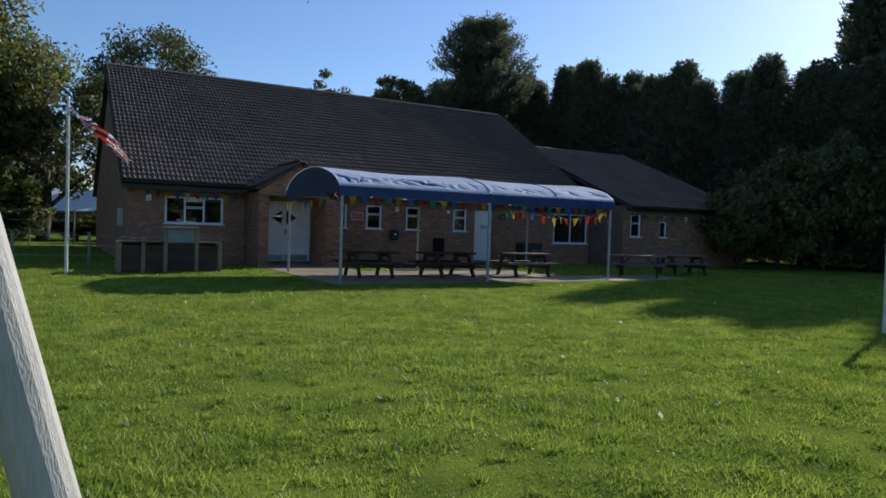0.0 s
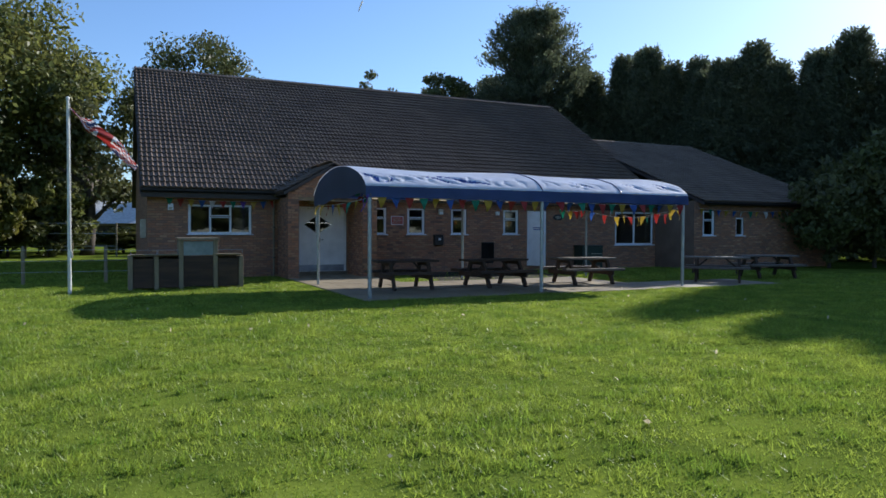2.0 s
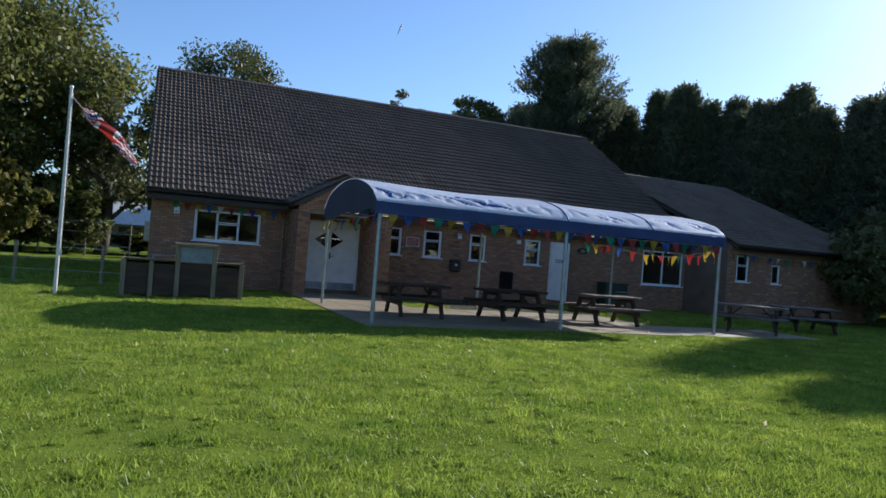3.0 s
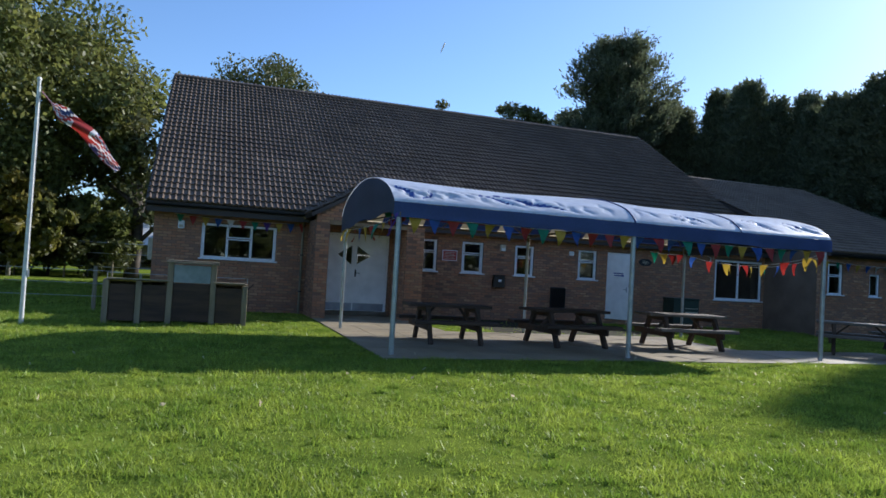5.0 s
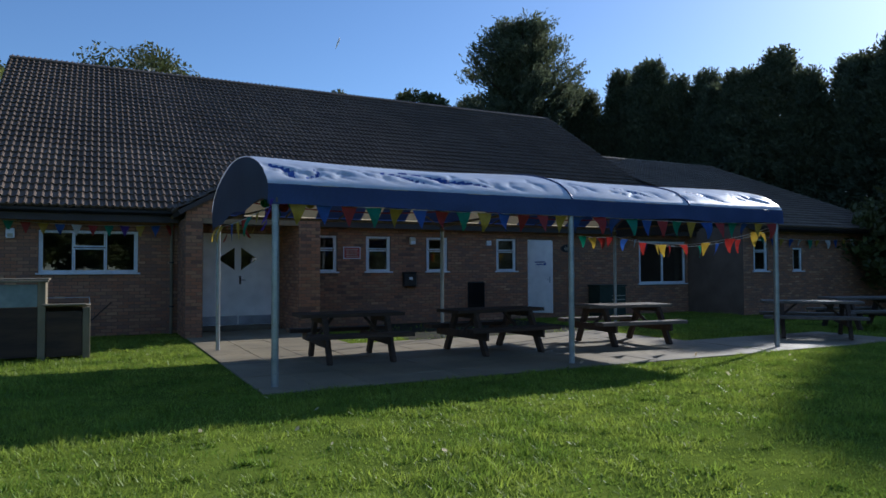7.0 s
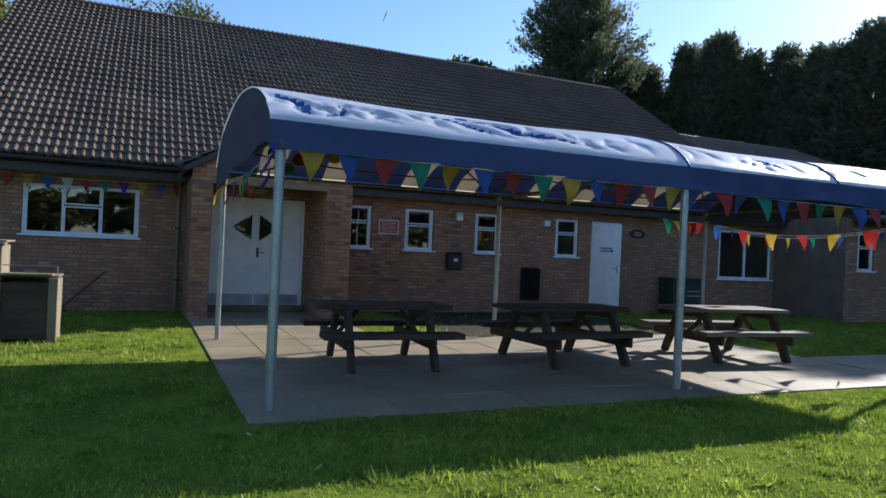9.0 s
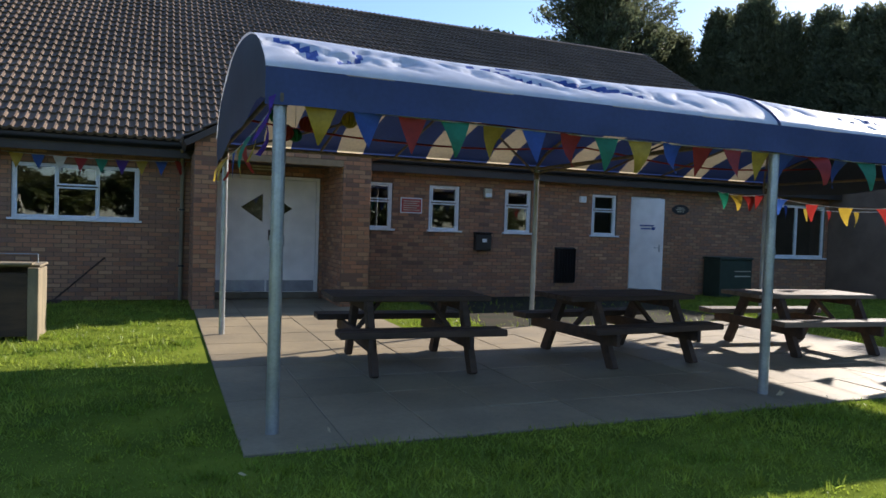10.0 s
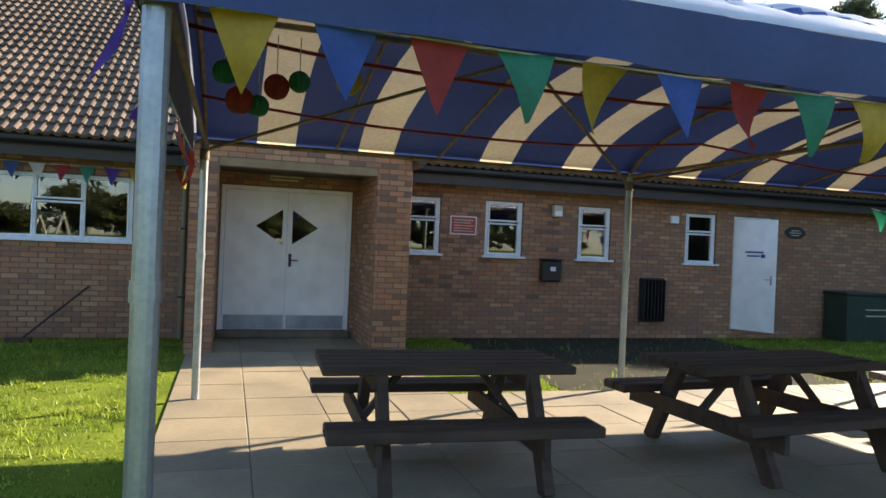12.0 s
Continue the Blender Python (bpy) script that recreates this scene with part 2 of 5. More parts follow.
def hose(bm, pts, radii, n=8):
    """One unbroken round tube through pts; radii is one radius or one for each point."""
    pts = [Vector(p) for p in pts]
    radii = radii if isinstance(radii, (list, tuple)) else [radii] * len(pts)
    rings = []
    for i, p in enumerate(pts):
        d = (pts[min(i + 1, len(pts) - 1)] - pts[max(i - 1, 0)]).normalized()
        u = d.cross(Vector((0.31, 0.52, 0.8))).normalized()
        w = d.cross(u)
        rings.append([bm.verts.new(p + (u * math.cos(a) + w * math.sin(a)) * radii[i]) for a in [2 * math.pi * k / n for k in range(n)]])
    for a, b in zip(rings, rings[1:]):
        for i in range(n):
            bm.faces.new((a[i], a[(i + 1) % n], b[(i + 1) % n], b[i])).smooth = True
    bm.faces.new(rings[0][::-1]), bm.faces.new(rings[-1])
    return bm


def prism(bm, pts, axis, a, b):
    """A flat outline pts (two coordinates) carried along the axis from a to b."""
    def at(p, v):
        return {"x": (v, p[0], p[1]), "y": (p[0], v, p[1]), "z": (p[0], p[1], v)}[axis]
    lo, hi = [bm.verts.new(at(p, a)) for p in pts], [bm.verts.new(at(p, b)) for p in pts]
    n = len(pts)
    bm.faces.new(lo), bm.faces.new(hi)
    for i in range(n):
        bm.faces.new((lo[i], lo[(i + 1) % n], hi[(i + 1) % n], hi[i]))
    bmesh.ops.recalc_face_normals(bm, faces=bm.faces)
    return bm


def polys(name, verts, size, mat, smooth=False):
    """A mesh of separate polygons of `size` corners from an array (count, size, 3)."""
    me = bpy.data.meshes.new(name)
    v = np.asarray(verts, dtype=np.float32).reshape(-1, 3)
    count = len(v) // size
    me.vertices.add(len(v))
    me.vertices.foreach_set("co", v.ravel())
    me.loops.add(len(v))
    me.loops.foreach_set("vertex_index", np.arange(len(v), dtype=np.int32))
    me.polygons.add(count)
    me.polygons.foreach_set("loop_start", np.arange(0, len(v), size, dtype=np.int32))
    me.update(calc_edges=True)
    me.validate()
    me.materials.append(mat)
    return me


# ---- ground ----
SLABS = ((7.11, 15.82, 15.15, 19.84), (15.82, 19.84, 15.15, 17.16), (7.11, 9.79, 19.84, 23.86))


def on_paving(x, y, grow=0.0):
    hit = np.zeros_like(x, dtype=bool)
    for x0, x1, y0, y1 in SLABS:
        hit |= (x > x0 - grow) & (x < x1 + grow) & (y > y0 - grow) & (y < y1 + grow)
    return hit


bm = bmesh.new()
bmesh.ops.create_grid(bm, x_segments=60, y_segments=60, size=400)
structure("ground", bm, LAWN, "short green lawn and fields under autumn sun", "lawn")
bm = bmesh.new()
for x0, x1, y0, y1 in SLABS:
    box(bm, x0, x1, y0 + 0.003, y1, -0.05, 0.012)
pavement = structure("pavement", bm, SANDBED, "sandy paved terrace under the canopy", "paving")

# Dark strip laid over the lawn by the wall in place of shade.
SHADE_STRIP = (11.1, 16.1, 19.86, 23.98)
structure("planting_bed", box(bmesh.new(), SHADE_STRIP[0], SHADE_STRIP[1], SHADE_STRIP[2], SHADE_STRIP[3], -0.05, 0.006), SHADE_GROUND, "dark-coloured strip standing for shaded grass by the wall", "soil")

# ---- main building: shell ----
WX0, WX1, WY, BACK = 3.13, 23.1, 24.0, 40.06
EAVE_Y, EAVE_Z, RIDGE_Y, RIDGE_Z = 23.6, 2.80, 32.03, 8.02
OPENINGS = ((4.30, 6.23, 1.39, 2.31), (7.44, 9.41, 0.12, 2.31), (10.24, 10.87, 1.39, 2.31), (11.66, 12.34, 1.39, 2.31),
            (13.40, 14.04, 1.39, 2.31), (15.61, 16.28, 1.39, 2.31), (16.68, 17.56, 0.17, 2.31), (20.95, 22.98, 0.96, 2.33))


def pierced_wall(bm, x0, x1, y0, y1, top, openings):
    x = x0
    for a, b, z0, z1 in openings:
        box(bm, x, a, y0, y1, -0.2, top)
        box(bm, a, b, y0, y1, -0.2, z0)
        box(bm, a, b, y0, y1, z1, top)
        x = b
    box(bm, x, x1, y0, y1, -0.2, top)
    return bm


def brick_courses(x0, x1, top, openings, limit=None):
    """Stretcher bond between x0 and x1: (start, end, base) of each brick outside the openings."""
    out = []
    for row in range(int(top / 0.075)):
        z = row * 0.075 + 0.005
        x = x0 - (0.1125 if row % 2 else 0.0)
        while x < x1:
            a, b = max(x, x0) + 0.004, min(x + 0.215, x1 - 0.004)
            spans = [(a, b)]
            for oa, ob, oz0, oz1 in openings:
                if z + 0.065 > oz0 and z < oz1:
                    spans = [s for p, q in spans for s in ((p, min(q, oa - 0.004)), (max(p, ob + 0.004), q)) if s[1] - s[0] > 0.03]
            if limit:
                spans = [s for s in spans if limit(s[0], s[1], z + 0.065)]
            out += [(p, q, z) for p, q in spans if q - p > 0.03]
            x += 0.225
    return out


def brick_quads(bricks, m, depth=0.006):
    """The five outer faces of each brick, in the wall's frame: x along, y into the wall, z up."""
    quads = []
    for a, b, z in bricks:
        c, e, d = z + 0.065, 0.004, -depth
        f = [(a + e, d, z + e), (b - e, d, z + e), (b - e, d, c - e), (a + e, d, c - e)]
        r = [(a, 0, z), (b, 0, z), (b, 0, c), (a, 0, c)]
        quads.append(f)
        quads += [[r[i], r[(i + 1) % 4], f[(i + 1) % 4], f[i]] for i in range(4)]
    arr = np.array(quads, dtype=np.float32).reshape(-1, 3)
    mat = np.array(m)
    return (arr @ mat[:3, :3].T + mat[:3, 3]).reshape(-1, 4, 3)


def joined_bricks(parent, bricks, m):
    ob = new("brick_courses", polys("brick_courses", brick_quads(bricks, m), 4, BRICK))
    ob.parent = parent
    return tagged(ob, kind="stuff")


bm = pierced_wall(bmesh.new(), WX0, WX1, WY, WY + 0.3, 2.78, OPENINGS)
wall_front = structure("wall_front", bm, MORTAR, "brown brick front wall with pale mortar", "wall")
FACADE_BRICKS = brick_courses(WX0, WX1, 2.7, OPENINGS)

GABLE = [(WY + 0.3, -0.2), (BACK, -0.2), (BACK, 2.7), (RIDGE_Y, RIDGE_Z - 0.2), (WY + 0.3, 2.85)]
for nm, x0, x1, side in (("wall_west", WX0, WX0 + 0.3, -90), ("wall_east", WX1 - 0.3, WX1, 90)):
    wall = structure(nm, prism(bmesh.new(), GABLE, "x", x0, x1), MORTAR, "brown brick gable wall", "wall")
    if side < 0:
        slope = (RIDGE_Z - EAVE_Z) / (RIDGE_Y - EAVE_Y)
        joined_bricks(wall, brick_courses(0.0, BACK - WY, 7.9, (), lambda a, b, z: z < 2.62 + slope * min(BACK - b - WY + 0.0, a, b, BACK - a - WY)),
                      pose(x0, BACK, 0, 0, 0, -90))
structure("wall_back", box(bmesh.new(), WX0 + 0.3, WX1 - 0.3, BACK - 0.3, BACK, -0.2, 2.7), MORTAR, "plain brick back wall", "wall")
structure("ceiling", box(bmesh.new(), WX0 + 0.3, WX1 - 0.3, WY + 0.3, BACK - 0.3, 2.60, 2.68), ROOM, "plain ceiling inside the hall", "ceiling")
structure("floor", box(bmesh.new(), WX0 + 0.3, WX1 - 0.3, WY + 0.3, BACK - 0.3, -0.1, 0.1), ROOM, "plain floor inside the hall", "floor")
structure("wall_inner", box(bmesh.new(), WX0 + 0.3, WX1 - 0.3, 28.0, 28.15, 0.1, 2.6), ROOM, "plain wall inside the hall", "wall")

# ---- roofs ----
PITCH = math.atan2(RIDGE_Z - EAVE_Z, RIDGE_Y - EAVE_Y)
ROLL = [(0.0, 0.0), (0.02, 0.0), (0.034, 0.022), (0.06, 0.034), (0.086, 0.022), (0.10, 0.0)]
PROFILE = ROLL + [(u + 0.15, h) for u, h in ROLL] + [(0.30, 0.0)]
GAUGE = 0.33


def tile_quads():
    """One double roll tile: x across, y up the slope, z off the roof."""
    q = []
    for (u0, h0), (u1, h1) in zip(PROFILE, PROFILE[1:]):
        a, b = 0.998 * u0, 0.998 * u1
        q.append([(a, 0, h0 + 0.046), (b, 0, h1 + 0.046), (b, GAUGE + 0.05, h1 + 0.004), (a, GAUGE + 0.05, h0 + 0.004)])
        q.append([(a, 0, h0 - 0.004), (b, 0, h1 - 0.004), (b, 0, h1 + 0.046), (a, 0, h0 + 0.046)])
    return np.array(q, dtype=np.float32)


TILE_MESH = polys("roof_tile", tile_quads(), 4, TILE)


def tile_field(parent, m, cols, rows, near=lambda c, r: False):
    """Lays tiles on the plane of m; those that near() picks are objects of their own."""
    base, quads, rng = tile_quads().reshape(-1, 3), [], random.Random(4)
    mat = np.array(m)
    for r in range(rows):
        for c in range(cols):
            at = (c * 0.30, r * GAUGE, rng.uniform(0, 0.004))
            if near(c, r):
                ob = new("roof_tile", TILE_MESH)
                ob.parent = parent
                ob.matrix_basis = m @ pose(*at, rng.uniform(-0.5, 0.5), rng.uniform(-0.3, 0.3), 0)
            else:
                quads.append(base + np.array(at, dtype=np.float32))
    if quads:
        arr = np.concatenate(quads) @ mat[:3, :3].T + mat[:3, 3]
        tagged(new("tile_courses", polys("tile_courses", arr, 4, TILE)), kind="stuff").parent = parent


RX0, RX1 = 2.95, 23.2
section = [(EAVE_Y, EAVE_Z - 0.03), (RIDGE_Y, RIDGE_Z - 0.04), (2 * RIDGE_Y - EAVE_Y, EAVE_Z - 0.03),
           (2 * RIDGE_Y - EAVE_Y, EAVE_Z - 0.16), (RIDGE_Y, RIDGE_Z - 0.18), (EAVE_Y, EAVE_Z - 0.16)]
roof = structure("roof", prism(bmesh.new(), section, "x", RX0, RX1), SOFFIT, "steep dark brown tiled roof", "roof")
ROOF_FRAME = Matrix.Translation((RX0, EAVE_Y - 0.05, EAVE_Z - 0.02)) @ Matrix.Rotation(PITCH, 4, "X")
bm = bmesh.new()
for i in range(8):
    a0, a1 = math.pi * i / 8, math.pi * (i + 1) / 8
    vs = [bm.verts.new((x, 0.13 * math.cos(a), 0.10 * math.sin(a))) for x, a in ((0, a0), (0.445, a0), (0.445, a1), (0, a1))]
    bm.faces.new(vs)
RIDGE_MESH = to_mesh("ridge_tile", bm, TILE)
for i in range(45):
    ob = new("ridge_tile", RIDGE_MESH)
    ob.parent = roof
    ob.matrix_basis = pose(RX0 + i * 0.4455, RIDGE_Y, RIDGE_Z - 0.01, 0, 0, 0)
part("fascia", box(bmesh.new(), RX0, RX1, EAVE_Y + 0.02, EAVE_Y + 0.05, EAVE_Z - 0.30, EAVE_Z - 0.163), SOFFIT, roof)
part("soffit", box(bmesh.new(), RX0, RX1, EAVE_Y + 0.054, WY - 0.01, EAVE_Z - 0.27, EAVE_Z - 0.25), SOFFIT, roof)
for nm, x in (("barge_board", RX0 - 0.03), ("barge_board", RX1)):
    part(nm, prism(bmesh.new(), [(EAVE_Y, EAVE_Z), (RIDGE_Y, RIDGE_Z), (RIDGE_Y, RIDGE_Z - 0.22), (EAVE_Y, EAVE_Z - 0.22)], "x", x, x + 0.028), SOFFIT, roof)


def gutter(parent, x0, x1, y, z):
    bm = bmesh.new()
    n, rings = 8, []
    for x in (x0, x1):
        rings.append([bm.verts.new((x, y - 0.055 * math.cos(math.pi * i / n), z - 0.055 * math.sin(math.pi * i / n))) for i in range(n + 1)])
    for i in range(n):
        bm.faces.new((rings[0][i], rings[1][i], rings[1][i + 1], rings[0][i + 1]))
    bmesh.ops.solidify(bm, geom=bm.faces[:], thickness=0.004)
    return part("gutter", bm, BLACK, parent)


gutter(roof, RX0, 6.9, EAVE_Y - 0.03, EAVE_Z - 0.09)
gutter(roof, 10.15, RX1, EAVE_Y - 0.03, EAVE_Z - 0.09)

# east wing, lower and standing forward
EX0, EX1, EY, EB = 23.1, 31.0, 21.8, 37.5
WING_OPEN = ((23.56, 24.2, 1.36, 2.36), (25.4, 25.85, 1.36, 2.1))
wing = structure("wall_wing", pierced_wall(bmesh.new(), EX0, EX1, EY, EY + 0.3, 2.75, WING_OPEN), MORTAR, "brick wall of the low east wing", "wall")
joined_bricks(wing, brick_courses(EX0, EX1, 2.7, WING_OPEN), pose(0, EY, 0))
structure("wall_wing_west", box(bmesh.new(), EX0, EX0 + 0.3, EY + 0.3, WY - 0.01, -0.2, 2.75), MORTAR, "brick return wall of the wing", "wall")
structure("wall_wing_east", box(bmesh.new(), EX1 - 0.3, EX1, EY + 0.3, EB, -0.2, 2.75), MORTAR, "brick end wall of the wing", "wall")
structure("wall_wing_back", box(bmesh.new(), EX0, EX1 - 0.3, EB, EB + 0.3, -0.2, 2.75), MORTAR, "plain back wall of the wing", "wall")
structure("wall_wing_inner", box(bmesh.new(), EX0 + 0.3, EX1 - 0.3, 25.5, 25.6, 0, 2.75), ROOM, "plain wall inside the wing", "wall")
wy0, wz0, wry, wrz = EY - 0.35, 2.72, 30.2, 6.15
sec = [(wy0, wz0), (wry, wrz), (2 * wry - wy0, wz0), (2 * wry - wy0, wz0 - 0.14), (wry, wrz - 0.15), (wy0, wz0 - 0.14)]
wing_roof = structure("roof_wing", prism(bmesh.new(), sec, "x", 23.24, EX1 + 0.2), SOFFIT, "lower dark tiled roof of the wing", "roof")
wp = math.atan2(wrz - wz0, wry - wy0)
tile_field(wing_roof, Matrix.Translation((23.24, wy0 - 0.04, wz0 + 0.005)) @ Matrix.Rotation(wp, 4, "X"), 27, int(math.hypot(wrz - wz0, wry - wy0) / GAUGE) + 1)
for i in range(18):
    ob = new("ridge_tile", RIDGE_MESH)
    ob.parent = wing_roof
    ob.matrix_basis = pose(23.24 + i * 0.4455, wry, wrz + 0.01)
gutter(wing_roof, 23.24, EX1 + 0.2, wy0 - 0.03, wz0 - 0.06)

# gabled porch round the double door
PX0, PX1, PY, PZ = 7.07, 9.98, 22.5, 2.55
porch = structure("wall_porch", box(box(bmesh.new(), PX0, PX0 + 0.345, PY, WY - 0.006, -0.2, PZ), PX1 - 0.49, PX1, PY, WY - 0.006, -0.2, PZ),
                  MORTAR, "brick porch piers beside the double door", "wall")
apex_x, apex_z, eave_l = (PX0 + PX1) / 2, 3.62, PX0 - 0.16
part("gable", prism(bmesh.new(), [(PX0, PZ), (PX1, PZ), (PX1, PZ + 0.2), (apex_x, apex_z - 0.1), (PX0, PZ + 0.2)], "y", PY, PY + 0.25), MORTAR, porch)
ps = (apex_z - PZ - 0.15) / (apex_x - eave_l)
PORCH_BRICKS = (brick_courses(PX0, PX1, 3.5, ((PX0 + 0.345, PX1 - 0.49, -1, PZ),), lambda a, b, z: z < PZ + 0.12 + ps * min(a - eave_l, PX1 + 0.16 - b)))
for px, turn, at in ((PX0, -90, (PX0, WY, 0)), (PX0 + 0.345, 90, (PX0 + 0.345, PY, 0)), (PX1 - 0.49, -90, (PX1 - 0.49, WY, 0)), (PX1, 90, (PX1, PY, 0))):
    joined_bricks(porch, brick_courses(0, WY - PY - 0.01, PZ, ()), pose(*at, 0, 0, turn))
part("lintel", box(bmesh.new(), PX0 + 0.3455, PX1 - 0.495, PY - 0.02, PY + 0.2, PZ - 0.11, PZ - 0.004), BROWNSIGN, porch, "brown timber beam")
part("porch_ceiling", box(bmesh.new(), PX0 + 0.3455, PX1 - 0.495, PY + 0.205, WY - 0.01, PZ - 0.05, PZ - 0.02), SOFFIT, porch)
pp = math.atan(ps)
for sgn in (-1, 1):
    n = Vector((sgn * math.sin(pp), 0, math.cos(pp)))
    up = Vector((-sgn * math.cos(pp), 0, math.sin(pp)))
    across = up.cross(n)
    start = Vector((apex_x, PY - 0.15, apex_z)) - up * (apex_x - eave_l) / math.cos(pp)
    if across.y < 0:
        start = start + Vector((0, 3.0, 0))
    m = Matrix((( across.x, up.x, n.x, start.x), (across.y, up.y, n.y, start.y), (across.z, up.z, n.z, start.z), (0, 0, 0, 1)))
    tile_field(porch, m, 10, 6)
    bm = box(bmesh.new(), 0, 3.0, -0.02, 1.9, -0.10, -0.004, m=m)
    part("porch_roof_deck", bm, SOFFIT, porch)


# ---- windows and doors ----
def window(name, x0, x1, z0, z1, bars, label, y=WY):
    """bars: rectangles of glass as fractions of the opening (x0, x1, z0, z1)."""
    w = thing(name, label, "window", (x0, y, z0), kind="structure")
    W, H, f = x1 - x0, z1 - z0, 0.055
    part("window_frame", box(box(box(box(bmesh.new(), 0, f, 0.03, 0.10, 0, H, 0.006), W - f, W, 0.03, 0.10, 0, H, 0.006), f, W - f, 0.03, 0.10, 0, f, 0.006), f, W - f, 0.03, 0.10, H - f, H, 0.006), UPVC, w)
    part("window_sill", box(bmesh.new(), -0.05, W + 0.05, -0.07, 0.06, -0.035, 0.004, 0.006), UPVC, w)
    for a, b, c, d in bars:
        xa, xb, za, zb = a * W, b * W, c * H, d * H
        s = 0.04
        sash = part("sash", box(box(box(box(bmesh.new(), xa + 0.012, xa + s, 0.018, 0.085, za + 0.012, zb - 0.012, 0.004), xb - s, xb - 0.012, 0.018, 0.085, za + 0.012, zb - 0.012, 0.004),
                                    xa + s, xb - s, 0.018, 0.085, za + 0.012, za + s, 0.004), xa + s, xb - s, 0.018, 0.085, zb - s, zb - 0.012, 0.004), UPVC, w)
        pane = part("pane", box(bmesh.new(), xa + s, xb - s, 0.05, 0.058, za + s, zb - s), GLASS, sash, "clear reflective glass")
        pane.visible_shadow = False
    return w


SMALL = ((0.07, 0.93, 0.0, 0.62), (0.07, 0.93, 0.62, 1.0))
window("window_1", *OPENINGS[0], ((0.02, 0.345, 0.02, 0.98), (0.335, 0.665, 0.02, 0.6), (0.335, 0.665, 0.6, 0.98), (0.655, 0.98, 0.02, 0.98)), "white three-light window with a small top opener")
for i, k in enumerate((2, 3, 4, 5)):
    window("window_%d" % (i + 2), *OPENINGS[k], SMALL, "small white window with a top light in brick")
window("window_6", *OPENINGS[7], ((0.02, 0.505, 0.02, 0.98), (0.495, 0.98, 0.02, 0.98)), "wide white two-light window")
window("window_7", *WING_OPEN[0], SMALL, "small white window in the low wing", EY)
window("window_8", *WING_OPEN[1], ((0.02, 0.98, 0.02, 0.98),), "narrow white window in the low wing", EY)

dx0, dx1, dz0, dz1 = OPENINGS[1]
double_door = thing("door_1", "white double door with diamond windows, closed", "door", (dx0, WY, dz0), kind="structure")
DW, DH = dx1 - dx0, dz1 - dz0
part("door_frame", box(box(box(bmesh.new(), 0, 0.06, 0.02, 0.14, 0, DH, 0.005), DW - 0.06, DW, 0.02, 0.14, 0, DH, 0.005), 0.06, DW - 0.06, 0.02, 0.14, DH - 0.06, DH, 0.005), DOORWHITE, double_door)
for side in (0, 1):
    a, b = (0.065, DW / 2 - 0.003) if side == 0 else (DW / 2 + 0.003, DW - 0.065)
    inner, outer = (b - 0.07, b - 0.47) if side == 0 else (a + 0.07, a + 0.47)
    zc, zr = 1.59, 0.27
    # a leaf with a half-diamond opening beside the meeting edge
    bm = bmesh.new()
    lo_x, hi_x = min(a, b), max(a, b)
    for y in (0.05, 0.095):
        vs = lambda *p: [bm.verts.new((x, y, z)) for x, z in p]
        far = a if side == 0 else b
        near = b if side == 0 else a
        bm.faces.new(vs((far, 0.01), (near, 0.01), (near, zc - zr), (inner, zc - zr), (outer, zc), (far, zc)))
        bm.faces.new(vs((far, DH - 0.065), (near, DH - 0.065), (near, zc + zr), (inner, zc + zr), (outer, zc), (far, zc)))
        bm.faces.new(vs((near, zc - zr), (near, zc + zr), (inner, zc + zr), (inner, zc - zr)))
    bmesh.ops.remove_doubles(bm, verts=bm.verts[:], dist=0.0005)
    bmesh.ops.recalc_face_normals(bm, faces=bm.faces)
    leaf = part("door_leaf", bm, DOORWHITE, double_door)
    bm = bmesh.new()
    prism(bm, [(inner, zc - zr), (inner, zc + zr), (outer, zc)], "y", 0.07, 0.076)
    part("pane", bm, GLASS, leaf, "dark half-diamond glass").visible_shadow = False
    part("kick_plate", box(bmesh.new(), lo_x + 0.02, hi_x - 0.01, 0.045, 0.049, 0.02, 0.23, 0.002), KICK, leaf, "grey metal kick plate")
hb = bmesh.new()
box(hb, DW / 2 + 0.03, DW / 2 + 0.075, 0.035, 0.049, 0.98, 1.18, 0.004)
tube(hb, (DW / 2 + 0.052, 0.04, 1.08), (DW / 2 + 0.052, 0.0, 1.08), 0.009)
tube(hb, (DW / 2 + 0.052, 0.004, 1.08), (DW / 2 + 0.17, 0.004, 1.08), 0.009)
part("door_handle", hb, BLACK, double_door, "black lever handle")
part("threshold", box(bmesh.new(), 0, DW, -0.12, 0.14, -0.1, 0.008, 0.008), SANDBED, double_door)

ex0, ex1, ez0, ez1 = OPENINGS[6]
side_door = thing("door_2", "white side door standing wide open with a notice", "door", (ex0, WY, ez0), kind="structure")
EW, EH = ex1 - ex0, ez1 - ez0
part("door_frame", box(box(box(bmesh.new(), 0, 0.05, 0.03, 0.13, 0, EH, 0.004), EW - 0.05, EW, 0.03, 0.13, 0, EH, 0.004), 0.05, EW - 0.05, 0.03, 0.13, EH - 0.05, EH, 0.004), DOORWHITE, side_door)
swing = pose(0.055, 0.03, 0, 0, 0, -62)
leaf = part("door_leaf", box(bmesh.new(), 0, EW - 0.11, -0.022, 0.022, 0.01, EH - 0.06, 0.005, m=swing), DOORWHITE, side_door)
nb = bmesh.new()
for i, (w0, w1) in enumerate(((0.22, 0.55), (0.25, 0.48))):
    box(nb, w0, w1, -0.026, -0.0235, 1.46 - i * 0.07, 1.49 - i * 0.07, m=swing)
box(nb, 0.5, 0.58, -0.026, -0.0235, 1.38, 1.44, m=swing)
